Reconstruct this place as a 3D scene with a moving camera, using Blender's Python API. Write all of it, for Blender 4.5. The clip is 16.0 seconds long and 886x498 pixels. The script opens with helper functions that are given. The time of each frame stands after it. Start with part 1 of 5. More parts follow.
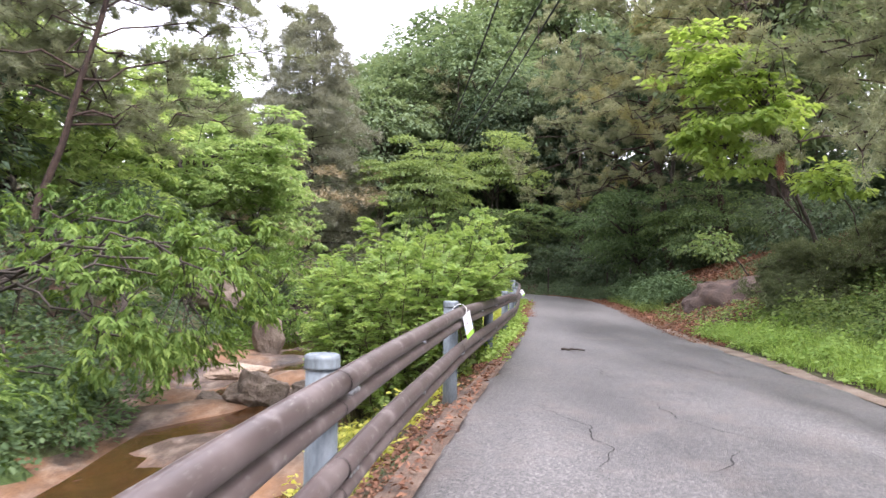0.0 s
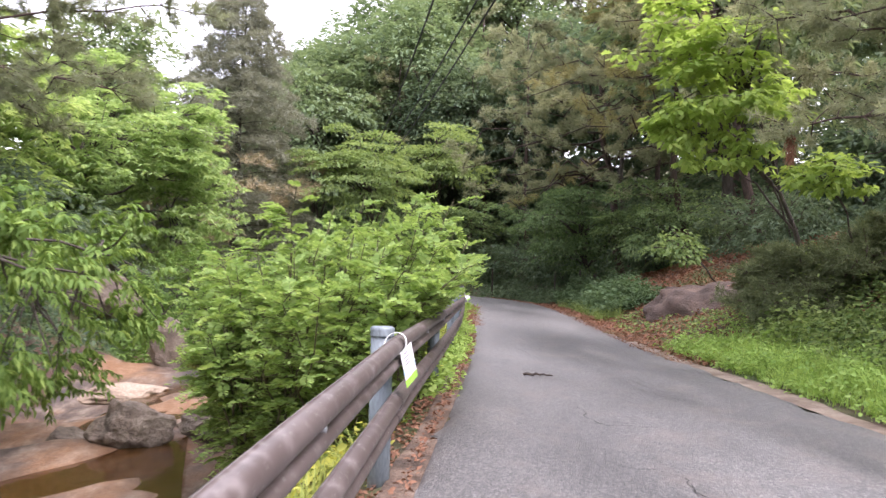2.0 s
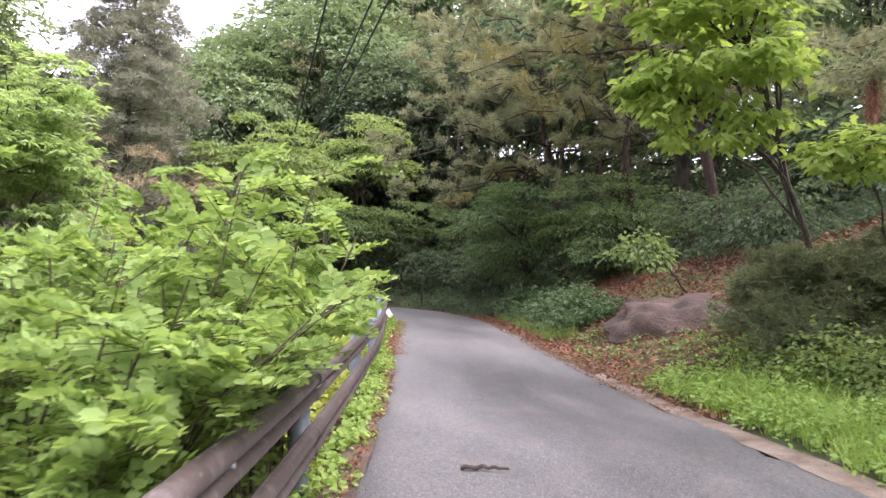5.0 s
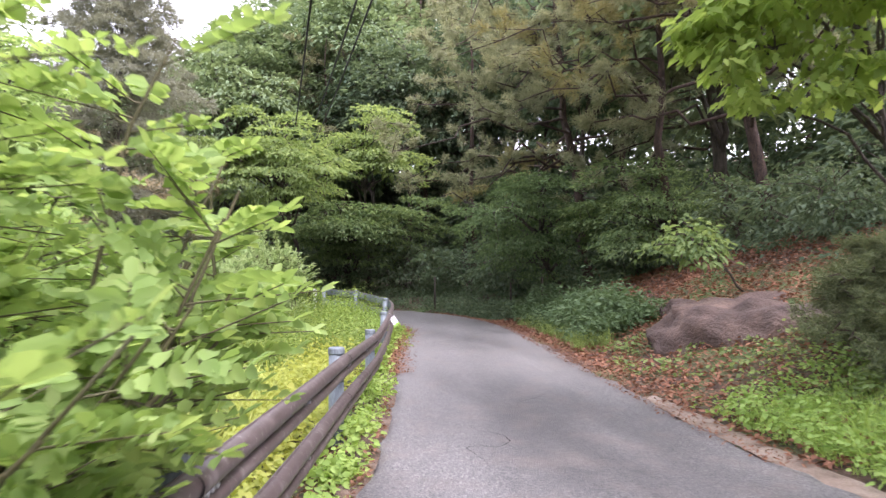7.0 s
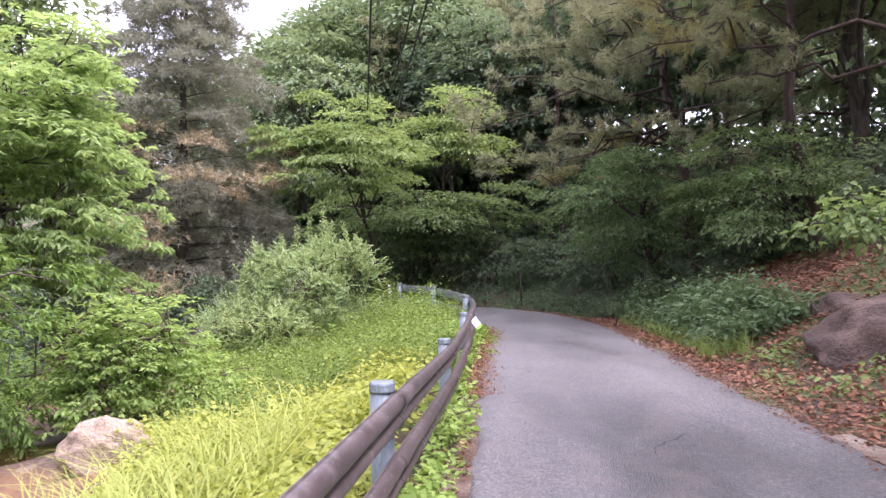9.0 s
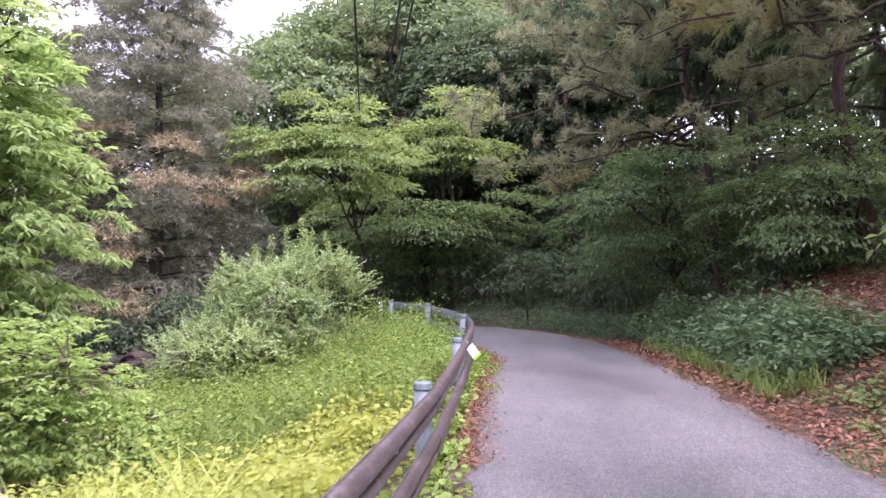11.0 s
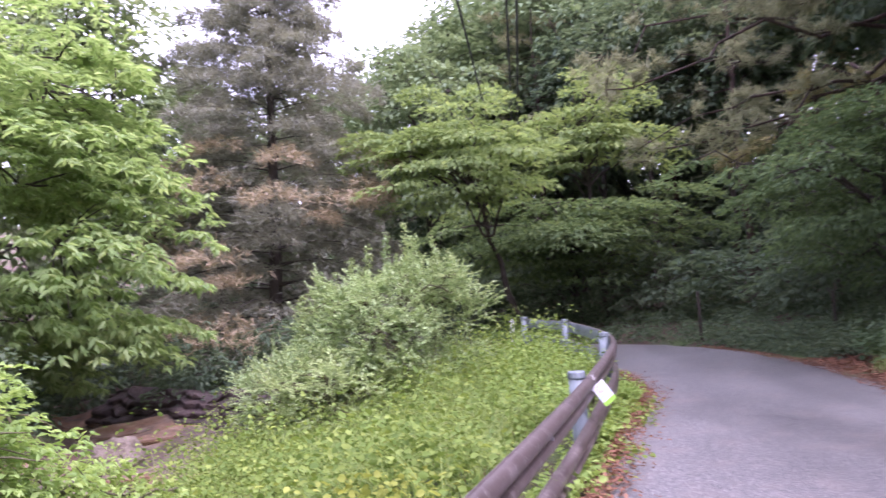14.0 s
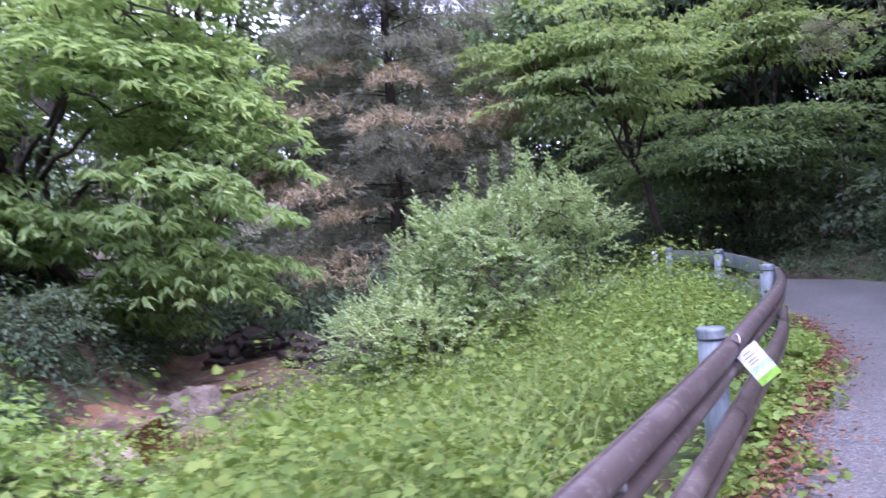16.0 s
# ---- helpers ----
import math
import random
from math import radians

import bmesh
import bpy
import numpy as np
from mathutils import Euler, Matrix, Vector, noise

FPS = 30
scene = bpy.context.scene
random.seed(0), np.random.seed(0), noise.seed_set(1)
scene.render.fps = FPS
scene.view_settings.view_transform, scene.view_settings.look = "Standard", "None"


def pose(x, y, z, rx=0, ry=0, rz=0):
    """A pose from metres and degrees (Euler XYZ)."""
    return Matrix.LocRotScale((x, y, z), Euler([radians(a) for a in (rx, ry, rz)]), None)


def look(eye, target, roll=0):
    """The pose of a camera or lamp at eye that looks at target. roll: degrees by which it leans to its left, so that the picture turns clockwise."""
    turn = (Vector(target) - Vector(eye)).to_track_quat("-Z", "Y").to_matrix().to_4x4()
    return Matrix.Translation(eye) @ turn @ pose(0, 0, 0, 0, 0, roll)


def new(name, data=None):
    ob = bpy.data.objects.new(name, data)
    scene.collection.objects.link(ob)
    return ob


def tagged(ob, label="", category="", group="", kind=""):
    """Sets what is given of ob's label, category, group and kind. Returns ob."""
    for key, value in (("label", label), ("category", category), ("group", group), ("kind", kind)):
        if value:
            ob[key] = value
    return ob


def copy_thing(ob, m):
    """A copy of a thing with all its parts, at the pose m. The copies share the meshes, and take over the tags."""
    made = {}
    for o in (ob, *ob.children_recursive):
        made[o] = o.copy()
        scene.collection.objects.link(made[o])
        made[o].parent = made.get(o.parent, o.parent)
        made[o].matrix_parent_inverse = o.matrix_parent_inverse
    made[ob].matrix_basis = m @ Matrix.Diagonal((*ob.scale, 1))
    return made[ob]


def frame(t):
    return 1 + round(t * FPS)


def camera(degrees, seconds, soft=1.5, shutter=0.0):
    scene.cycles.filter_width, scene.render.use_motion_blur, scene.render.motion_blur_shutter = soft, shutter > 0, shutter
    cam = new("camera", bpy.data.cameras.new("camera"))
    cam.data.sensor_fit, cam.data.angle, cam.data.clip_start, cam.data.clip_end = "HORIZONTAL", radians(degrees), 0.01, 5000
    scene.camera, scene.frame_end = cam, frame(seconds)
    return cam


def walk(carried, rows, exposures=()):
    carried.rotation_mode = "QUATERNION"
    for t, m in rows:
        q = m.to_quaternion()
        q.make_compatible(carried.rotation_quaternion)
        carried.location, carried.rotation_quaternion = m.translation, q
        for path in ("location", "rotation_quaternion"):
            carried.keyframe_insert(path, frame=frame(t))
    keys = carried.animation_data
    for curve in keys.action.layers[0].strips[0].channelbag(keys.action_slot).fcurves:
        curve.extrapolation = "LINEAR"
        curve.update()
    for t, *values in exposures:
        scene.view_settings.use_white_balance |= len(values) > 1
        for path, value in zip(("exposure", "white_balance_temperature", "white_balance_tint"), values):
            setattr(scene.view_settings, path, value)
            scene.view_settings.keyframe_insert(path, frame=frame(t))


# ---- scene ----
cam = camera(62.8, 16.0, soft=1.4, shutter=0.5)
METRES, EYE, TILT, LEAN, TURN = 19.5, 1.4, 1.8, -0.7, 0.0
ROWS = [
    (0.0, 0.0, 0.0, 0.0, -0.0, 0.0, -0.0),
    (0.5, 0.0016, 0.03, 0.0008, -1.24, 0.1, -0.2),
    (1.0, 0.0008, 0.0629, -0.0001, -1.91, 0.2, -0.4),
    (1.5, 0.0016, 0.0918, -0.0006, -3.29, -0.03, -0.66),
    (2.0, 0.0034, 0.1258, -0.0002, -4.8, -0.09, -0.88),
    (2.5, 0.0065, 0.1554, 0.0004, -6.67, -0.36, -1.06),
    (3.0, 0.0129, 0.1872, 0.0005, -8.1, -0.3, -1.09),
    (3.5, 0.0189, 0.2166, 0.0013, -9.27, -0.39, -1.14),
    (4.0, 0.0267, 0.2504, 0.0016, -10.04, -0.12, -0.97),
    (6.5, 0.0571, 0.4061, 0.0001, -9.47, 0.45, 0.32),
    (7.0, 0.0636, 0.4331, -0.0015, -8.89, 0.34, 0.57),
    (7.5, 0.0677, 0.4655, -0.003, -7.25, 0.43, 0.91),
    (8.0, 0.0724, 0.4951, -0.0032, -5.34, 0.33, 1.31),
    (8.5, 0.075, 0.5284, -0.005, -2.72, -0.04, 1.67),
    (11.0, 0.0928, 0.6837, -0.0103, -2.02, 1.22, 1.68),
    (11.5, 0.1003, 0.7142, -0.012, -2.23, 1.99, 1.69),
    (12.0, 0.104, 0.7444, -0.0137, -1.62, 2.06, 1.72),
    (12.5, 0.1117, 0.7744, -0.0156, -0.77, 2.25, 2.02),
    (13.0, 0.1169, 0.8045, -0.0173, 1.41, 2.42, 2.66),
    (13.5, 0.1238, 0.8333, -0.0197, 5.38, 2.84, 3.61),
    (14.0, 0.1261, 0.8661, -0.0227, 10.99, 3.46, 4.78),
    (14.5, 0.128, 0.894, -0.0244, 17.32, 3.71, 5.82),
    (15.0, 0.1276, 0.9259, -0.0274, 22.96, 3.23, 6.36),
    (15.5, 0.1301, 0.9558, -0.03, 25.19, 1.49, 6.41),
    (16.0, 0.133, 0.9863, -0.0321, 23.32, -0.4, 5.97),
]
EXPOSURES = [(0.0, 1.38, 6100, 25), (4.0, 1.52, 6150, 30), (7.0, 1.62, 6050, 30), (8.5, 1.58, 5900, 36), (12.5, 1.6, 5750, 47), (14.0, 1.56, 5600, 50), (16.0, 1.36, 5100, 46)]
walk(cam, [(t, pose(0, 0, EYE, TILT, LEAN, TURN) @ pose(METRES * x, METRES * y, METRES * z, 90 + pitch, roll, yaw)) for t, x, y, z, yaw, pitch, roll in ROWS], EXPOSURES)

# ---- world, sun ----
world = bpy.data.worlds.new("sky")
scene.world = world
world.use_nodes = True
wn, wl = world.node_tree.nodes, world.node_tree.links
sky = wn.new("ShaderNodeTexSky")
sky.sky_type, sky.sun_disc = "NISHITA", False
sky.sun_elevation, sky.sun_rotation = radians(58), radians(125)
sky.dust_density, sky.air_density = 5.0, 1.0
sky_mix = wn.new("ShaderNodeMix")
sky_mix.data_type = "RGBA"
sky_mix.inputs[0].default_value = 0.8
sky_mix.inputs[7].default_value = (9.6, 9.9, 10.0, 1)
wl.new(sky.outputs[0], sky_mix.inputs[6])
wl.new(sky_mix.outputs[2], wn["Background"].inputs[0])
wn["Background"].inputs[1].default_value = 0.135
sun = new("sun", bpy.data.lights.new("sun", "SUN"))
sun.data.energy, sun.data.angle, sun.data.color = 2.4, radians(40), (1.0, 0.96, 0.90)
sun.matrix_world = look((18, -12.5, 35), (0, 0, 0))


# ---- materials ----
def material(name):
    m = bpy.data.materials.new(name)
    m.use_nodes = True
    return m, m.node_tree.nodes, m.node_tree.links, m.node_tree.nodes["Principled BSDF"]


def ramp(nt, source, stops):
    r = nt.nodes.new("ShaderNodeValToRGB")
    e = r.color_ramp.elements
    while len(e) < len(stops):
        e.new(0.5)
    for k, (at, c) in enumerate(stops):
        e[k].position, e[k].color = at, (*c, 1)
    nt.links.new(source, r.inputs[0])
    return r.outputs[0]


def tex_noise(nt, scale, detail=4.0, rough=0.55, coords="Object", stretch=None):
    tc = nt.nodes.new("ShaderNodeTexCoord")
    out = tc.outputs[coords]
    if stretch:
        mp = nt.nodes.new("ShaderNodeMapping")
        mp.inputs["Scale"].default_value = stretch
        nt.links.new(out, mp.inputs[0])
        out = mp.outputs[0]
    n = nt.nodes.new("ShaderNodeTexNoise")
    n.inputs["Scale"].default_value, n.inputs["Detail"].default_value, n.inputs["Roughness"].default_value = scale, detail, rough
    nt.links.new(out, n.inputs["Vector"])
    return n.outputs["Fac"]


def mix_colour(nt, fac, a, b, mode="MIX"):
    m = nt.nodes.new("ShaderNodeMix")
    m.data_type, m.blend_type = "RGBA", mode
    for slot, v in ((0, fac), (6, a), (7, b)):
        if isinstance(v, bpy.types.NodeSocket):
            nt.links.new(v, m.inputs[slot])
        elif slot == 0:
            m.inputs[0].default_value = v
        else:
            m.inputs[slot].default_value = (*v, 1)
    return m.outputs[2]


def bump(nt, bsdf, height, strength, distance):
    b = nt.nodes.new("ShaderNodeBump")
    b.inputs["Strength"].default_value, b.inputs["Distance"].default_value = strength, distance
    nt.links.new(height, b.inputs["Height"])
    nt.links.new(b.outputs[0], bsdf.inputs["Normal"])


def leaf_material(name, dark, mid, light, through_light=0.4, rough=0.62):
    """Leaves: each island has its own green, patches of the crown drift in hue, light shines through."""
    m, n, l, p = material(name)
    nt = m.node_tree
    dark, mid, light = (tuple(0.8 * v + 0.2 * (0.3 * c[0] + 0.6 * c[1] + 0.1 * c[2]) * w for v, w in zip(c, (1.15, 1.0, 1.05))) for c in (dark, mid, light))
    geo = n.new("ShaderNodeNewGeometry")
    c = ramp(nt, geo.outputs["Random Per Island"], [(0.0, dark), (0.55, mid), (1.0, light)])
    patch = tex_noise(nt, 0.7, 2.0)
    c = mix_colour(nt, patch, c, mid, "MIX")
    info = n.new("ShaderNodeObjectInfo")
    shade = ramp(nt, info.outputs["Random"], [(0.0, (0.82, 0.86, 0.85)), (1.0, (1.12, 1.08, 1.0))])
    c = mix_colour(nt, 1.0, c, shade, "MULTIPLY")
    l.new(c, p.inputs["Base Color"])
    p.inputs["Roughness"].default_value = rough
    p.inputs["Specular IOR Level"].default_value = 0.18
    t = n.new("ShaderNodeBsdfTranslucent")
    warm = mix_colour(nt, 1.0, c, (1.15, 1.1, 0.75), "MULTIPLY")
    l.new(warm, t.inputs[0])
    mx = n.new("ShaderNodeMixShader")
    mx.inputs[0].default_value = through_light
    l.new(p.outputs[0], mx.inputs[1])
    l.new(t.outputs[0], mx.inputs[2])
    l.new(mx.outputs[0], n["Material Output"].inputs[0])
    return m


def plain_material(name, stops, scale, rough=0.7, metal=0.0, relief=0.4, depth=0.01, fine=40.0, stretch=None, spec=0.5):
    """A surface with stains of one size, grain of another, and relief."""
    m, n, l, p = material(name)
    nt = m.node_tree
    big = tex_noise(nt, scale, 5.0, 0.6, stretch=stretch)
    small = tex_noise(nt, fine, 3.0, 0.6, stretch=stretch)
    c = ramp(nt, big, stops)
    grain = ramp(nt, small, [(0.3, (0.72, 0.72, 0.72)), (0.7, (1.18, 1.18, 1.18))])
    l.new(mix_colour(nt, 1.0, c, grain, "MULTIPLY"), p.inputs["Base Color"])
    p.inputs["Roughness"].default_value, p.inputs["Metallic"].default_value = rough, metal
    p.inputs["Specular IOR Level"].default_value = spec
    total = n.new("ShaderNodeMath")
    total.operation = "ADD"
    l.new(big, total.inputs[0])
    l.new(small, total.inputs[1])
    bump(nt, p, total.outputs[0], relief, depth)
    return m


M_LOCUST = leaf_material("locust_leaf", (0.15, 0.28, 0.045), (0.3, 0.48, 0.08), (0.5, 0.66, 0.16), 0.52)
M_PEACH = leaf_material("peach_leaf", (0.06, 0.14, 0.015), (0.125, 0.25, 0.025), (0.31, 0.47, 0.06), 0.4, 0.66)
M_CHEST = leaf_material("chestnut_leaf", (0.155, 0.285, 0.07), (0.285, 0.455, 0.125), (0.5, 0.635, 0.25), 0.58)
M_OAK = leaf_material("oak_leaf", (0.16, 0.27, 0.03), (0.28, 0.45, 0.05), (0.44, 0.6, 0.1), 0.58)
M_MAPLE = leaf_material("maple_leaf", (0.095, 0.18, 0.055), (0.19, 0.31, 0.08), (0.34, 0.46, 0.135), 0.52)
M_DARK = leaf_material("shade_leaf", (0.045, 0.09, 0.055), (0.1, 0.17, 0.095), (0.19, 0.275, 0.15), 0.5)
# far woodland leaves: haze put into the colour as a paler, greyer green
M_HAZED_WOOD = leaf_material("hazed_wood_leaf", (0.11, 0.18, 0.09), (0.18, 0.28, 0.13), (0.27, 0.38, 0.18), 0.4)
M_BUSH = leaf_material("silver_leaf", (0.17, 0.29, 0.09), (0.34, 0.5, 0.19), (0.58, 0.7, 0.38), 0.4)
M_VINE = leaf_material("vine_leaf", (0.26, 0.34, 0.022), (0.48, 0.54, 0.036), (0.68, 0.68, 0.07), 0.5)
M_GRASS = leaf_material("grass_blade", (0.16, 0.31, 0.035), (0.3, 0.5, 0.06), (0.46, 0.66, 0.12), 0.45)
M_SGRASS = leaf_material("slope_grass_blade", (0.12, 0.21, 0.035), (0.22, 0.34, 0.06), (0.38, 0.5, 0.12), 0.4)
M_YGRASS = leaf_material("yellow_grass_blade", (0.24, 0.34, 0.04), (0.38, 0.48, 0.06), (0.52, 0.56, 0.12), 0.4)
M_NEEDLE = leaf_material("pine_needle", (0.18, 0.215, 0.13), (0.31, 0.345, 0.205), (0.45, 0.48, 0.29), 0.55)
M_FIR = leaf_material("fir_needle", (0.135, 0.16, 0.125), (0.225, 0.25, 0.19), (0.33, 0.35, 0.26), 0.4)
M_DEADFIR = leaf_material("brown_needle", (0.2, 0.19, 0.105), (0.32, 0.28, 0.17), (0.46, 0.38, 0.27), 0.3)
M_YPINE = leaf_material("yellowing_needle", (0.2, 0.21, 0.07), (0.32, 0.31, 0.1), (0.42, 0.38, 0.15), 0.25)
M_LITTER = leaf_material("fallen_leaf", (0.13, 0.048, 0.024), (0.28, 0.115, 0.055), (0.44, 0.23, 0.12), 0.1, 0.75)
M_HILL = leaf_material("slope_leaf", (0.055, 0.13, 0.01), (0.165, 0.285, 0.018), (0.4, 0.5, 0.05), 0.42)
M_HERB = leaf_material("herb_leaf", (0.055, 0.115, 0.022), (0.13, 0.22, 0.04), (0.28, 0.37, 0.08), 0.4)
M_BANK = leaf_material("bank_leaf", (0.055, 0.11, 0.04), (0.10, 0.185, 0.07), (0.19, 0.3, 0.12), 0.35)
M_UNDER = leaf_material("understorey_leaf", (0.06, 0.125, 0.05), (0.13, 0.235, 0.085), (0.25, 0.38, 0.14), 0.52)
M_DPINE = leaf_material("dwarf_pine_needle", (0.06, 0.09, 0.04), (0.12, 0.165, 0.065), (0.22, 0.28, 0.105), 0.25)
M_BARK = plain_material("bark", [(0.3, (0.035, 0.028, 0.022)), (0.7, (0.11, 0.09, 0.07))], 3.0, 0.9, relief=0.9, depth=0.03, fine=18, stretch=(4, 4, 0.8))
M_PBARK = plain_material("pine_bark", [(0.3, (0.035, 0.025, 0.02)), (0.7, (0.11, 0.07, 0.052))], 4.0, 0.9, relief=0.9, depth=0.03, fine=16, stretch=(3, 3, 0.9))
M_STEM = plain_material("stem", [(0.3, (0.07, 0.07, 0.03)), (0.7, (0.14, 0.12, 0.06))], 6.0, 0.8)
M_GALV = plain_material("galvanised_steel", [(0.35, (0.13, 0.155, 0.17)), (0.65, (0.21, 0.245, 0.26))], 5.0, 0.55, 0.25, 0.15, 0.002, 60, stretch=(1, 1, 0.3))
M_BOLT = plain_material("bolt_steel", [(0.3, (0.35, 0.36, 0.38)), (0.7, (0.6, 0.61, 0.62))], 20.0, 0.4, 0.8, 0.2, 0.002)
M_PAPER = plain_material("tag_paper", [(0.3, (0.78, 0.76, 0.80)), (0.7, (0.84, 0.82, 0.85))], 14.0, 0.5, relief=0.05)
M_GREENP = plain_material("tag_green", [(0.3, (0.30, 0.62, 0.06)), (0.7, (0.38, 0.70, 0.10))], 14.0, 0.5, relief=0.05)
M_BLUEP = plain_material("tag_blue", [(0.3, (0.50, 0.68, 0.86)), (0.7, (0.58, 0.74, 0.88))], 14.0, 0.5, relief=0.05)
M_INK = plain_material("tag_ink", [(0.3, (0.16, 0.16, 0.18)), (0.7, (0.22, 0.22, 0.24))], 14.0, 0.6, relief=0.05)
M_TIE = plain_material("tie_plastic", [(0.3, (0.74, 0.74, 0.72)), (0.7, (0.82, 0.82, 0.80))], 14.0, 0.4, relief=0.05)
M_WIRE = plain_material("wire_black", [(0.3, (0.012, 0.012, 0.013)), (0.7, (0.03, 0.03, 0.03))], 6.0, 0.6, relief=0.05)
M_SAND = plain_material("sandy_concrete", [(0.3, (0.11, 0.075, 0.052)), (0.5, (0.22, 0.165, 0.12)), (0.75, (0.31, 0.255, 0.2))], 2.5, 0.9, relief=0.6, depth=0.02, fine=45)
M_DIRT = plain_material("roadside_dirt", [(0.3, (0.05, 0.034, 0.024)), (0.5, (0.13, 0.085, 0.058)), (0.75, (0.24, 0.18, 0.135))], 4.0, 0.95, relief=0.9, depth=0.03, fine=35)
M_CRACK = plain_material("crack_dark", [(0.3, (0.018, 0.017, 0.017)), (0.7, (0.05, 0.047, 0.045))], 9.0, 0.95)
M_STICK = plain_material("stick_wood", [(0.3, (0.03, 0.022, 0.018)), (0.7, (0.08, 0.06, 0.045))], 20.0, 0.85, relief=0.6)
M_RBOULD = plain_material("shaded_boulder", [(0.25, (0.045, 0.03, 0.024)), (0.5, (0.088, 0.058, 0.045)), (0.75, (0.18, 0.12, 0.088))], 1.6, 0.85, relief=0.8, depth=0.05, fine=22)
M_PALEROCK = plain_material("pale_rock", [(0.25, (0.20, 0.145, 0.10)), (0.5, (0.34, 0.26, 0.19)), (0.8, (0.42, 0.35, 0.28))], 1.6, 0.85, relief=0.7, depth=0.04, fine=26)
M_LEDGE = plain_material("wet_ledge_rock", [(0.25, (0.022, 0.015, 0.014)), (0.5, (0.05, 0.034, 0.03)), (0.8, (0.10, 0.068, 0.058))], 2.4, 0.8, relief=0.9, depth=0.05, fine=24)
M_DROCK = plain_material("mossy_rock", [(0.25, (0.07, 0.06, 0.045)), (0.5, (0.16, 0.125, 0.095)), (0.8, (0.26, 0.22, 0.17))], 2.2, 0.85, relief=0.8, depth=0.04, fine=26)


def asphalt_material():
    m, n, l, p = material("asphalt")
    nt = m.node_tree
    stain = tex_noise(nt, 0.45, 6.0, 0.6, stretch=(1.6, 0.5, 1))
    speck = n.new("ShaderNodeTexVoronoi")
    speck.inputs["Scale"].default_value = 75.0
    tc = n.new("ShaderNodeTexCoord")
    l.new(tc.outputs["Object"], speck.inputs["Vector"])
    c = ramp(nt, stain, [(0.28, (0.068, 0.066, 0.063)), (0.5, (0.119, 0.115, 0.109)), (0.72, (0.178, 0.172, 0.163))])
    stones = ramp(nt, speck.outputs["Color"], [(0.0, (0.42, 0.42, 0.43)), (0.6, (0.98, 0.98, 0.98)), (1.0, (2.0, 1.95, 1.9))])
    c = mix_colour(nt, 1.0, c, stones, "MULTIPLY")
    dirt = ramp(nt, tex_noise(nt, 2.2, 5.0, 0.65), [(0.5, (0, 0, 0)), (0.78, (0.5, 0.5, 0.5))])
    c = mix_colour(nt, dirt, c, (0.20, 0.165, 0.14))
    l.new(c, p.inputs["Base Color"])
    p.inputs["Specular IOR Level"].default_value = 0.45
    wet = ramp(nt, stain, [(0.3, (0.46, 0.46, 0.46)), (0.7, (0.64, 0.64, 0.64))])
    l.new(wet, p.inputs["Roughness"])
    bump(nt, p, speck.outputs["Distance"], 0.8, 0.008)
    return m


def rail_material():
    m, n, l, p = material("brown_paint")
    nt = m.node_tree
    fade = tex_noise(nt, 3.0, 6.0, 0.65)
    streak = tex_noise(nt, 9.0, 4.0, 0.6, stretch=(1, 1, 0.35))
    c = ramp(nt, fade, [(0.3, (0.055, 0.04, 0.036)), (0.55, (0.092, 0.07, 0.064)), (0.8, (0.17, 0.14, 0.128))])
    worn = ramp(nt, streak, [(0.55, (0, 0, 0)), (0.74, (0.75, 0.75, 0.75))])
    c = mix_colour(nt, worn, c, (0.215, 0.185, 0.175))
    spots = ramp(nt, tex_noise(nt, 34.0, 3.0, 0.7), [(0.6, (0, 0, 0)), (0.68, (0.6, 0.6, 0.6))])
    c = mix_colour(nt, spots, c, (0.26, 0.25, 0.225))
    l.new(c, p.inputs["Base Color"])
    l.new(ramp(nt, fade, [(0.3, (0.36, 0.36, 0.36)), (0.7, (0.55, 0.55, 0.55))]), p.inputs["Roughness"])
    bump(nt, p, streak, 0.12, 0.004)
    return m


def ground_material():
    """Forest soil: dark humus, russet litter and green moss in patches."""
    m, n, l, p = material("forest_soil")
    nt = m.node_tree
    a = tex_noise(nt, 0.35, 5.0, 0.6)
    b = tex_noise(nt, 3.5, 6.0, 0.65)
    f = tex_noise(nt, 26.0, 4.0, 0.7)
    soil = ramp(nt, b, [(0.3, (0.035, 0.025, 0.018)), (0.5, (0.085, 0.052, 0.034)), (0.72, (0.16, 0.098, 0.062))])
    moss = ramp(nt, f, [(0.3, (0.035, 0.07, 0.02)), (0.7, (0.11, 0.17, 0.04))])
    patch = ramp(nt, a, [(0.48, (0, 0, 0)), (0.6, (1, 1, 1))])
    l.new(mix_colour(nt, patch, soil, moss), p.inputs["Base Color"])
    p.inputs["Roughness"].default_value = 0.95
    bump(nt, p, f, 0.9, 0.05)
    return m


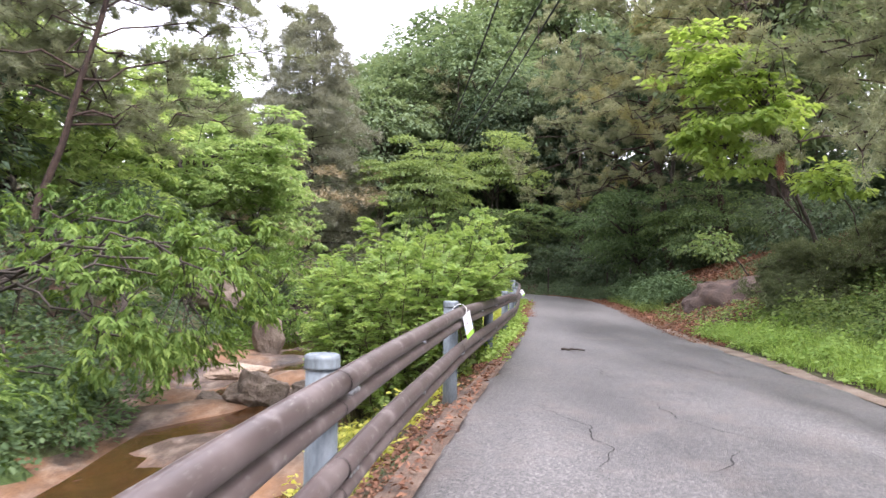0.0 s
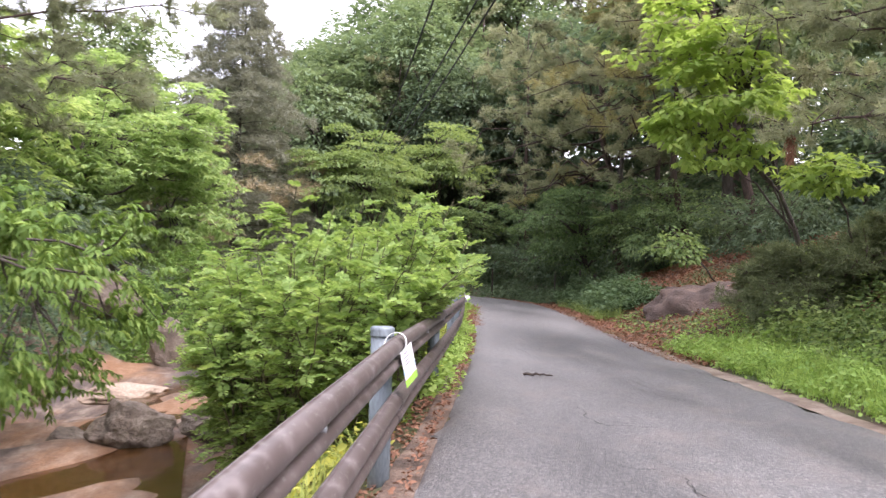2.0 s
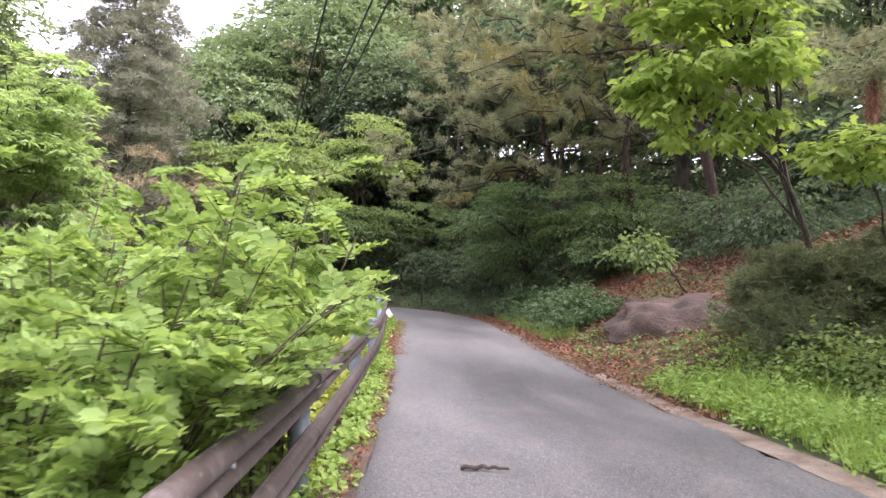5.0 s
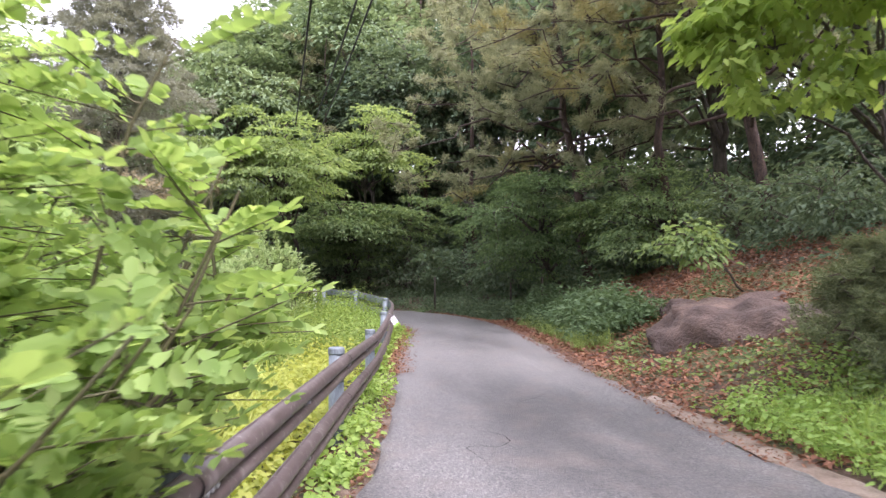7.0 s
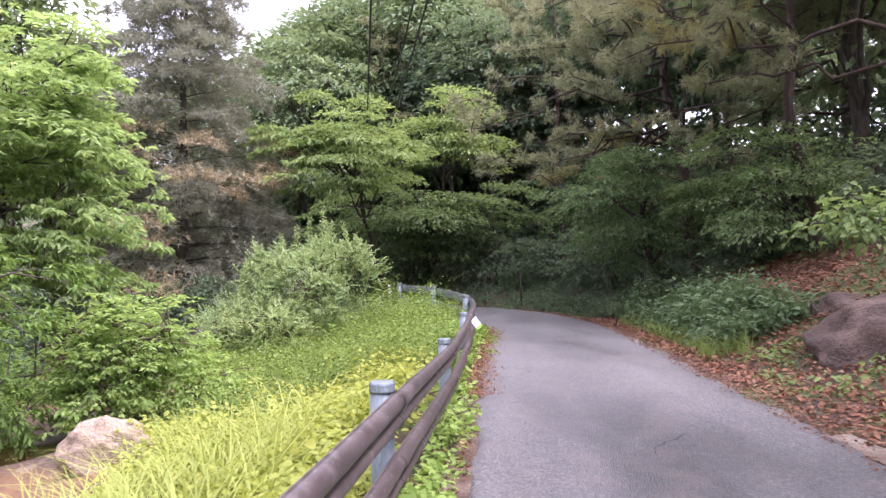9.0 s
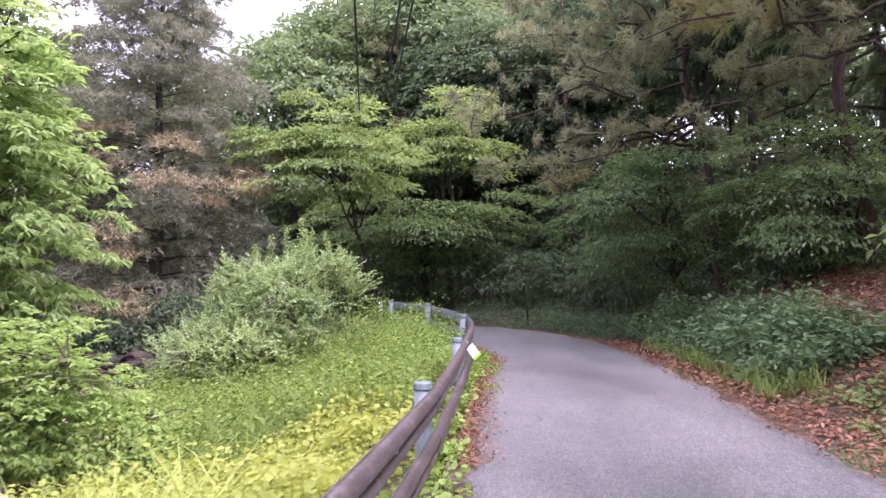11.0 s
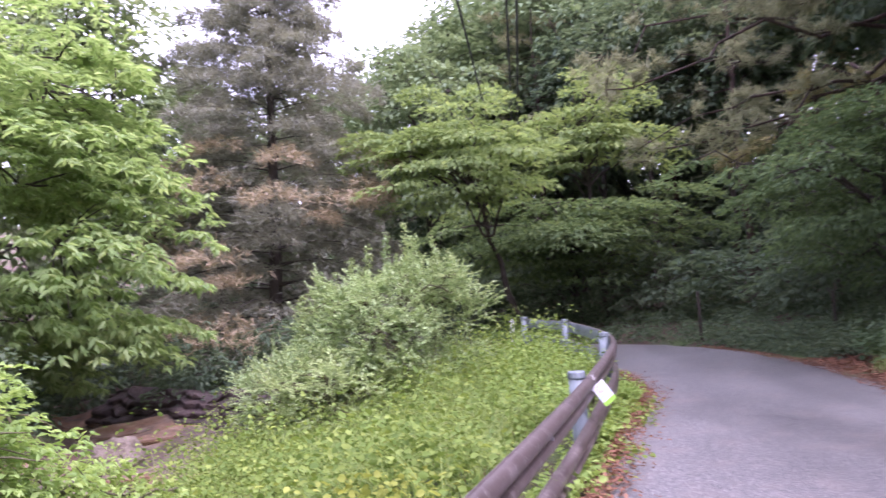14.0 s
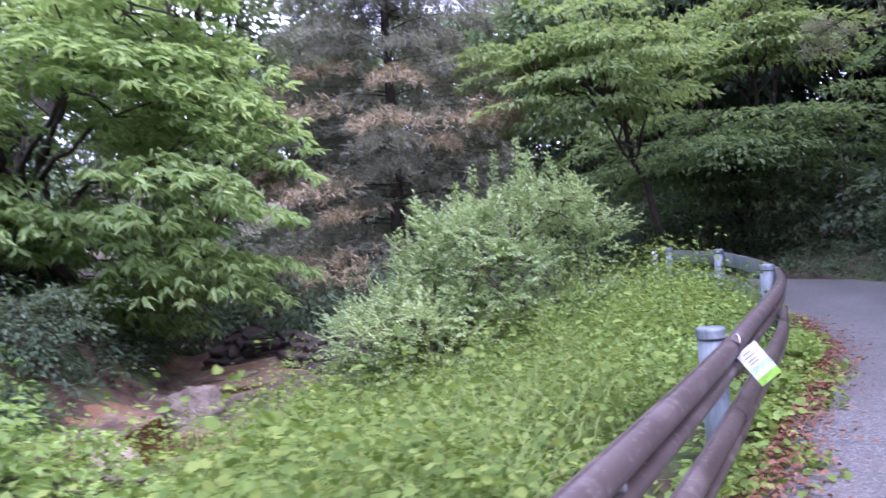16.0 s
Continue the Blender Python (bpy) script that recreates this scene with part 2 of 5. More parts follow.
def bedrock_material():
    """Water-worn granite: tan slabs, rusty seeps, dark damp hollows."""
    m, n, l, p = material("stream_granite")
    nt = m.node_tree
    a = tex_noise(nt, 0.55, 5.0, 0.6, stretch=(1.2, 0.6, 3))
    b = tex_noise(nt, 2.6, 6.0, 0.65, stretch=(1.4, 0.7, 3))
    f = tex_noise(nt, 45.0, 3.0, 0.6)
    c = ramp(nt, b, [(0.28, (0.04, 0.027, 0.019)), (0.5, (0.115, 0.08, 0.058)), (0.72, (0.28, 0.225, 0.175))])
    rust = ramp(nt, a, [(0.47, (0, 0, 0)), (0.62, (0.6, 0.6, 0.6))])
    c = mix_colour(nt, rust, c, (0.24, 0.115, 0.042))
    damp = ramp(nt, a, [(0.36, (0.32, 0.29, 0.27)), (0.5, (1, 1, 1))])
    c = mix_colour(nt, 1.0, c, damp, "MULTIPLY")
    grain = ramp(nt, f, [(0.3, (0.75, 0.75, 0.75)), (0.7, (1.15, 1.15, 1.15))])
    l.new(mix_colour(nt, 1.0, c, grain, "MULTIPLY"), p.inputs["Base Color"])
    l.new(ramp(nt, a, [(0.32, (0.35, 0.35, 0.35)), (0.5, (0.85, 0.85, 0.85))]), p.inputs["Roughness"])
    bump(nt, p, b, 0.8, 0.06)
    return m


def water_material():
    m, n, l, p = material("stream_water")
    p.inputs["Base Color"].default_value = (0.24, 0.13, 0.05, 1)
    p.inputs["Roughness"].default_value = 0.04
    p.inputs["IOR"].default_value = 1.33
    p.inputs["Transmission Weight"].default_value = 0.85
    bump(m.node_tree, p, tex_noise(m.node_tree, 7.0, 3.0), 0.25, 0.02)
    return m


M_ASPHALT, M_RAIL, M_GROUND, M_BED, M_WATER = asphalt_material(), rail_material(), ground_material(), bedrock_material(), water_material()


# ---- mesh helpers ----
def mesh_from(name, verts, faces, mat, smooth=False):
    """A mesh of triangles or of quads from arrays."""
    verts, faces = np.asarray(verts, float), np.asarray(faces, int)
    me = bpy.data.meshes.new(name)
    k = faces.shape[1]
    me.vertices.add(len(verts))
    me.vertices.foreach_set("co", verts.ravel())
    me.loops.add(faces.size)
    me.loops.foreach_set("vertex_index", faces.ravel())
    me.polygons.add(len(faces))
    me.polygons.foreach_set("loop_start", np.arange(0, faces.size, k))
    if smooth:
        me.polygons.foreach_set("use_smooth", np.ones(len(faces), bool))
    me.update(calc_edges=True)
    if mat:
        me.materials.append(mat)
    return me


def piece(name, me, parent=None, label=""):
    ob = new(name, me)
    ob.parent = parent
    return tagged(ob, label)


def part(name, bm, mat, parent, label=""):
    me = bpy.data.meshes.new(name)
    bm.to_mesh(me)
    bm.free()
    me.materials.append(mat)
    return piece(name, me, parent, label)


def thing(name, at, label, category, group="", kind=""):
    ob = new(name)
    ob.empty_display_size = 0.1
    ob.location = at
    return tagged(ob, label, category, group, kind)


def unit(v):
    return v / np.maximum(np.linalg.norm(v, axis=-1, keepdims=True), 1e-9)


def leaf_arrays(P, D, N, length, width, fold=0.25, droop=0.15, at=0.45):
    """Folded leaves with a midrib: four corners and two triangles each, from places P, ways D and normals N."""
    D = unit(D)
    S = unit(np.cross(D, N))
    U = np.cross(S, D)
    length, width = np.reshape(length, (-1, 1)) * np.ones((len(P), 1)), np.reshape(width, (-1, 1)) * np.ones((len(P), 1))
    mid = P + D * length * at
    lift = U * width * fold
    V = np.stack([P, mid + S * width / 2 + lift, P + D * length - U * length * droop, mid - S * width / 2 + lift], 1).reshape(-1, 3)
    i = 4 * np.arange(len(P))[:, None]
    F = np.concatenate([i + [[0, 1, 2]], i + [[0, 2, 3]]], 1).reshape(-1, 3)
    return V, F


def oval_arrays(P, D, N, length, width):
    """Rounded leaves: six corners and four triangles each."""
    D = unit(D)
    S = unit(np.cross(D, N))
    U = np.cross(S, D)
    l, w = np.reshape(length, (-1, 1)), np.reshape(width, (-1, 1))
    V = np.stack([P, P + D * l * 0.3 + S * w * 0.5 + U * w * 0.12, P + D * l * 0.75 + S * w * 0.42 + U * w * 0.1, P + D * l - U * l * 0.08, P + D * l * 0.75 - S * w * 0.42 + U * w * 0.1, P + D * l * 0.3 - S * w * 0.5 + U * w * 0.12], 1).reshape(-1, 3)
    i = 6 * np.arange(len(P))[:, None]
    F = np.concatenate([i + [[0, 1, 2]], i + [[0, 2, 3]], i + [[0, 3, 4]], i + [[0, 4, 5]]], 1).reshape(-1, 3)
    return V, F


def lobed_arrays(P, D, N, length, width):
    """Oak leaves: a midrib and scalloped sides, eighteen or so triangles each."""
    D = unit(D)
    S = unit(np.cross(D, N))
    U = np.cross(S, D)
    length, width = np.reshape(length, (-1, 1)), np.reshape(width, (-1, 1))
    rows = []
    for a, w in ((0.0, 0.0), (0.22, 0.3), (0.36, 0.82), (0.46, 0.5), (0.66, 1.0), (0.76, 0.55), (1.0, 0.0)):
        c = P + D * length * a - U * length * 0.22 * a * a
        rows += [c] if w == 0 else [c, c + S * width * w / 2 + U * width * 0.1 * w, c - S * width * w / 2 + U * width * 0.1 * w]
    V = np.stack(rows, 1).reshape(-1, 3)
    f = [(0, 2, 1), (0, 1, 3)]
    for k in range(4):
        a, b = 1 + 3 * k, 4 + 3 * k
        f += [(a, a + 1, b + 1), (a, b + 1, b), (a, b, b + 2), (a, b + 2, a + 2)]
    f += [(13, 14, 16), (13, 16, 15)]
    F = ((np.arange(len(P)) * len(rows))[:, None, None] + np.array(f)[None]).reshape(-1, 3)
    return V, F


def needle_arrays(P, D, length, width, rng):
    """Thin needles: one triangle each."""
    D = unit(D)
    S = unit(np.cross(D, rng.normal(size=P.shape)))
    length = np.reshape(length, (-1, 1)) * np.ones((len(P), 1))
    V = np.stack([P - S * width / 2, P + S * width / 2, P + D * length], 1).reshape(-1, 3)
    return V, np.arange(3 * len(P)).reshape(-1, 3)


def tubes(paths, sides=6):
    """Tapered tubes along polylines: (points, radii) each; returns vertices and quads."""
    Vs, Fs, base = [], [], 0
    ring = np.linspace(0, 2 * np.pi, sides, endpoint=False)
    for pts, rad in paths:
        pts, rad = np.asarray(pts, float), np.asarray(rad, float)
        t = unit(np.gradient(pts, axis=0))
        ref = np.where(np.abs(t[:, 2:]) > 0.9, [[1.0, 0, 0]], [[0, 0, 1.0]])
        a = unit(np.cross(t, ref))
        b = np.cross(t, a)
        V = pts[:, None] + rad[:, None, None] * (np.cos(ring)[None, :, None] * a[:, None] + np.sin(ring)[None, :, None] * b[:, None])
        n = len(pts)
        j = np.arange(sides)
        k = (np.arange(n - 1) * sides)[:, None]
        F = np.stack([k + j, k + (j + 1) % sides, k + sides + (j + 1) % sides, k + sides + j], -1).reshape(-1, 4)
        Vs.append(V.reshape(-1, 3))
        Fs.append(F + base)
        base += n * sides
    return np.concatenate(Vs), np.concatenate(Fs)


def bend(a, b, sag, n=7, wob=0.0, rng=None):
    """A bowed line from a to b: it rises by sag on the way and wobbles."""
    a, b = np.asarray(a, float), np.asarray(b, float)
    s = np.linspace(0, 1, n)[:, None]
    p = a + (b - a) * s
    p[:, 2:] += sag * np.sin(np.pi * s)
    if rng is not None:
        p[1:-1] += rng.normal(size=(n - 2, 3)) * wob
    return p


# ---- plan: the road's edges, the stream, the lie of the land ----
LEFT = np.array([(-6, -40), (-2.4, -10), (-0.85, 0), (-0.33, 3.6), (0.27, 7.2), (0.95, 11), (1.62, 15), (2.0, 18), (2.28, 21), (2.65, 24), (3.05, 27.3), (2.6, 31), (1.5, 33.8), (-0.3, 36.2), (-3.5, 38.4), (-9, 40.3), (-30, 45)], float)
RIGHT = np.array([(0, -40), (3.0, -10), (4.2, 0), (4.55, 4), (4.8, 8), (5.05, 12), (5.25, 16), (5.4, 18.5), (5.55, 21), (5.8, 24), (6.15, 28), (6.05, 31.2), (5.3, 35), (3.6, 38.2), (-0.5, 41.5), (-8, 44.2), (-29, 49)], float)


def densify(P, per):
    """A smooth line through the plan's points."""
    P = np.asarray(P, float)
    Q = np.vstack([2 * P[0] - P[1], P, 2 * P[-1] - P[-2]])
    out = []
    for i in range(1, len(Q) - 2):
        s = np.linspace(0, 1, per, endpoint=False)[:, None]
        p0, p1, p2, p3 = Q[i - 1 : i + 3]
        out.append(0.5 * (2 * p1 + (p2 - p0) * s + (2 * p0 - 5 * p1 + 4 * p2 - p3) * s**2 + (3 * p1 - p0 - 3 * p2 + p3) * s**3))
    return np.vstack(out + [P[-1:]])


LD, RD = densify(LEFT, 16), densify(RIGHT, 16)
STREAM = densify([(-5.5, -60), (-3.4, -5), (-2.85, 5), (-3.15, 11), (-3.5, 17), (-3.9, 22), (-4.9, 27), (-8, 32), (-14, 36), (-40, 42)], 12)


def road_z(y, f):
    """The road's height at y, f of the way from its left edge to its right."""
    left = np.interp(y, [-40, 0, 7, 15, 24, 40], [0.15, 0.17, 0.2, 0.2, 0.28, 0.34])
    fall = np.interp(y, [-40, 0, 16, 23, 40], [-0.12, -0.13, -0.15, -0.02, 0.0])
    return left + fall * f


def near(poly, X, Y):
    """Distance to a polyline's points, and which of them is nearest."""
    best, arg = np.full(X.shape, 1e9), np.zeros(X.shape, int)
    for i, (px, py) in enumerate(poly):
        d = (X - px) ** 2 + (Y - py) ** 2
        m = d < best
        best, arg = np.where(m, d, best), np.where(m, i, arg)
    return np.sqrt(best), arg


def wave(X, Y, s, k=0.0):
    return (np.sin(X * s + 1.3 + k) * np.cos(Y * s * 0.83 + 0.4 + 2 * k) + 0.5 * np.sin(X * s * 2.3 - Y * s * 1.7 + k)) / 1.5


def smooth(a, b, x):
    t = np.clip((x - a) / (b - a), 0, 1)
    return t * t * (3 - 2 * t)


def land(X, Y):
    """The ground's height, and masks: stream bed, road, right-hand side."""
    X, Y = np.asarray(X, float), np.asarray(Y, float)
    dl, il = near(LD, X, Y)
    dr, ir = near(RD, X, Y)
    tl, tr = np.gradient(LD, axis=0)[il], np.gradient(RD, axis=0)[ir]
    side_l = tl[..., 0] * (Y - LD[il][..., 1]) - tl[..., 1] * (X - LD[il][..., 0])
    side_r = tr[..., 0] * (Y - RD[ir][..., 1]) - tr[..., 1] * (X - RD[ir][..., 0])
    on = (side_l <= 0) & (side_r >= 0)
    f = dl / np.maximum(dl + dr, 1e-6)
    base = road_z(Y, np.clip(f, 0, 1))
    right = (side_r < 0) & (dr < dl + 8)
    ds, _ = near(STREAM, X, Y)
    sx = STREAM[np.argmin(np.abs(STREAM[:, 1][None] - np.ravel(Y)[:, None]), 1), 0].reshape(X.shape)
    # left of the road: shoulder, bank, granite bed, far bank
    half = np.interp(Y, [-10, 5, 8, 12, 18, 24, 30, 40], [1.3, 1.2, 1.25, 1.7, 1.6, 1.1, 1.2, 1.4])
    bed = -0.95 + 0.19 * wave(X, Y, 1.3) + 0.07 * wave(X, Y, 3.7, 1.0) + 0.012 * np.clip(Y, 0, 60)
    shoulder = base - 0.05 * (1 - smooth(0.45, 0.8, dl))
    t = smooth(0.06, 0.8, dl / np.maximum(dl + np.maximum(ds - half, 0), 1e-6) * 1.0)
    bank = shoulder * (1 - t) + bed * t - 0.0
    bank = bank + 0.08 * wave(X, Y, 2.1) * smooth(0.5, 2, dl) * smooth(0, 1.0, ds - half)
    far_side = (X < sx) & (ds > half)
    over = np.maximum(ds - half, 0)
    far_bank = bed + 0.75 * np.minimum(over, 3) + 0.28 * np.clip(over - 3, 0, 16) + 0.14 * np.clip(over - 19, 0, 90) + 0.2 * wave(X, Y, 0.7) * smooth(0, 2, over)
    zl = np.where(ds < half, bed, np.where(far_side, far_bank, bank))
    # right of the road: verge, steep bank, wooded hill
    start = np.interp(Y, [-10, 8, 14, 17, 22, 30, 36], [1.6, 2.2, 1.7, 1.05, 1.0, 0.9, 1.6])
    steep = np.interp(Y, [-10, 10, 16, 26, 34, 45], [0.4, 0.4, 0.5, 0.45, 0.25, 0.16])
    up = np.maximum(dr - start, 0)
    zr = base - 0.055 + 0.105 * smooth(0.45, 1.1, dr) + steep * np.minimum(up, 4.5) + 0.24 * np.clip(up - 4.5, 0, 14) + 0.19 * np.clip(up - 18.5, 0, 120)
    zr = zr + 0.12 * wave(X, Y, 1.3) * smooth(0.8, 3, dr) + 0.5 * wave(X, Y, 0.21) * smooth(3, 12, dr)
    z = np.where(on, base - 0.07 - 0.3 * smooth(0.25, 0.7, np.minimum(dl, dr)), np.where(right, zr, zl))
    return z, (ds < half + 0.35) & ~on & ~right, on, right


def ground_at(x, y):
    return float(land(np.array([[x]]), np.array([[y]]))[0][0, 0])


def graded(lo, hi, fine_lo, fine_hi, step, grow=1.22):
    """Coordinates that are close in the middle and wider towards the horizon."""
    mid = np.arange(fine_lo, fine_hi + step / 2, step)
    out, s, x = [], step, fine_hi
    while x < hi:
        s *= grow
        x += s
        out.append(min(x, hi))
    back, s, x = [], step, fine_lo
    while x > lo:
        s *= grow
        x -= s
        back.append(max(x, lo))
    return np.concatenate([back[::-1], mid, out])


def build_ground():
    xs, ys = graded(-900, 900, -12, 14, 0.22), graded(-900, 900, -4, 46, 0.25)
    X, Y = np.meshgrid(xs, ys)
    Z, bed, on, right = land(X, Y)
    V = np.stack([X, Y, Z], -1).reshape(-1, 3)
    n, m = X.shape
    i = (np.arange(n - 1)[:, None] * m + np.arange(m - 1)).ravel()
    F = np.stack([i, i + 1, i + m + 1, i + m], -1)
    me = mesh_from("ground", V, F, M_GROUND, smooth=True)
    me.materials.append(M_BED)
    b = bed.ravel()[F].mean(1) > 0.5
    me.polygons.foreach_set("material_index", b.astype(np.int32))
    tagged(new("ground", me), "brown forest soil with moss and a granite stream bed", "ground", kind="structure")


def build_road():
    n, across = len(LD), 26
    rng = np.random.default_rng(3)
    s = np.linspace(0, 1, across)
    ragged = 0.05 * np.sin(np.arange(n) * 0.9) + rng.normal(size=n) * 0.025
    L = LD + unit(RD - LD) * ragged[:, None]
    R = RD + unit(LD - RD) * (0.05 * np.cos(np.arange(n) * 0.7) + rng.normal(size=n) * 0.03)[:, None]
    P = L[:, None] + (R - L)[:, None] * s[None, :, None]
    Z = road_z(P[..., 1], s[None]) + 0.012 * wave(P[..., 0], P[..., 1], 1.9)
    Z[:, 0] -= 0.09
    Z[:, -1] -= 0.09
    V = np.concatenate([P, Z[..., None]], -1).reshape(-1, 3)
    i = (np.arange(n - 1)[:, None] * across + np.arange(across - 1)).ravel()
    F = np.stack([i, i + 1, i + across + 1, i + across], -1)
    road = tagged(new("road", mesh_from("road", V, F, M_ASPHALT, smooth=True)), "worn grey asphalt lane with fine cracks", "road", kind="structure")
    # cracks: thin dark wandering slivers in the surface
    for x, y, ang, length in ((0.98, 4.4, 87, 2.6), (2.58, 5.2, 90, 3.1), (2.6, 8.4, 84, 2.0), (1.75, 4.6, 70, 0.9), (3.5, 10.0, 120, 1.2), (2.5, 14.0, 95, 2.2), (3.4, 16.5, 80, 1.4), (2.9, 20.5, 100, 1.6), (4.1, 24.0, 90, 1.5)):
        a, p, pts = radians(ang), np.array([x, y]), []
        for k in range(int(length / 0.07)):
            a += rng.normal() * 0.38 - (a - radians(ang)) * 0.2
            p = p + 0.07 * np.array([math.cos(a), math.sin(a)])
            pts.append(p)
        pts = np.array(pts)
        side = unit(np.gradient(pts, axis=0))[:, ::-1] * [1, -1]
        w = (0.0025 + 0.0045 * rng.random(len(pts)))[:, None] * np.sin(np.linspace(0.15, 3.0, len(pts)))[:, None]
        A, B = pts - side * w, pts + side * w
        both = np.concatenate([A, B])
        fl = np.interp(both[:, 1], LD[:, 1][:180], LD[:, 0][:180])
        fr = np.interp(both[:, 1], RD[:, 1][:180], RD[:, 0][:180])
        z = road_z(both[:, 1], (both[:, 0] - fl) / (fr - fl)) + 0.012 * wave(both[:, 0], both[:, 1], 1.9) + 0.006
        k = len(pts)
        j = np.arange(k - 1)
        piece("crack", mesh_from("crack", np.column_stack([both, z]), np.stack([j, j + 1, k + j + 1, k + j], -1), M_CRACK), road)
    return road


def build_shoulders():
    """Strips of sandy old concrete beside the asphalt."""
    for name, edge, other, w, y0, y1, seed in (("pavement_edge_right", RD, LD, 0.36, -8, 17.5, 5), ("pavement_edge_left", LD, RD, 0.2, -6, 20, 6)):
        rng = np.random.default_rng(seed)
        keep = (edge[:, 1] > y0) & (edge[:, 1] < y1) & (np.arange(len(edge)) < 190)
        e, o = edge[keep], other[np.minimum(np.arange(len(edge)), len(other) - 1)][keep]
        way = unit(e - o)
        ww = w * (0.85 + 0.25 * np.sin(np.arange(len(e)) * 0.23) * np.cos(np.arange(len(e)) * 0.11) + 0.05 * rng.normal(size=len(e)))
        rows = [e - way * 0.12 + way * (ww + 0.12)[:, None] * s for s in np.linspace(0, 1, 6)]
        P = np.stack(rows, 1)
        f = 0.0 if edge is LD else 1.0
        Z = road_z(P[..., 1], f) - 0.016 + 0.010 * wave(P[..., 0], P[..., 1], 5.0) - 0.10 * (np.linspace(0, 1, 6)[None] > 0.9)
        n, m = Z.shape
        i = (np.arange(n - 1)[:, None] * m + np.arange(m - 1)).ravel()
        F = np.stack([i, i + 1, i + m + 1, i + m], -1)
        tagged(new(name, mesh_from(name, np.concatenate([P, Z[..., None]], -1).reshape(-1, 3), F, M_SAND if edge is RD else M_DIRT, smooth=True)), "crumbling sandy concrete strip along the asphalt" if edge is RD else "brown dirt and broken concrete along the asphalt", "pavement", kind="structure")


build_ground()
build_road()
build_shoulders()


def build_water():
    """Thin rusty water over the granite."""
    c = STREAM[(STREAM[:, 1] > -30) & (STREAM[:, 1] < 36)]
    c = c + np.column_stack([np.interp(c[:, 1], [0, 8, 16, 30], [0.2, 0.2, -0.2, 0]), np.zeros(len(c))])
    w = np.interp(c[:, 1], [-30, 4, 9, 15, 25, 36], [1.0, 1.5, 1.2, 0.5, 0.7, 0.8])
    s = np.linspace(-1, 1, 9)
    side = unit(np.gradient(c, axis=0))[:, ::-1] * [1, -1]
    P = c[:, None] + side[:, None] * (w[:, None] * s)[..., None]
    Z = np.broadcast_to(-0.95 + 0.012 * np.clip(c[:, 1:], 0, 60), P.shape[:2])
    n, m = Z.shape
    i = (np.arange(n - 1)[:, None] * m + np.arange(m - 1)).ravel()
    tagged(new("water", mesh_from("water", np.concatenate([P, Z[..., None]], -1).reshape(-1, 3), np.stack([i, i + 1, i + m + 1, i + m], -1), M_WATER, smooth=True)), "shallow rusty stream water over granite", "water", kind="structure")


build_water()


# ---- guard rail ----
POSTS = densify([(-1.3, -5.0), (-0.86, -0.95), (-0.5, 3.05), (0.08, 7.02), (0.70, 11.05), (1.30, 15.2), (1.83, 19.25), (2.33, 23.3), (2.66, 27.25), (2.04, 31.0), (1.05, 33.5)], 1)


def revolve(profile, sides=20):
    """A turned solid from (radius, height) pairs."""
    bm = bmesh.new()
    rings = [[bm.verts.new((r * math.cos(2 * math.pi * k / sides), r * math.sin(2 * math.pi * k / sides), z)) for k in range(sides)] for r, z in profile]
    for a, b in zip(rings, rings[1:]):
        for k in range(sides):
            bm.faces.new((a[k], a[(k + 1) % sides], b[(k + 1) % sides], b[k])).smooth = True
    bm.faces.new(rings[0][::-1])
    bm.faces.new(rings[-1])
    return bm


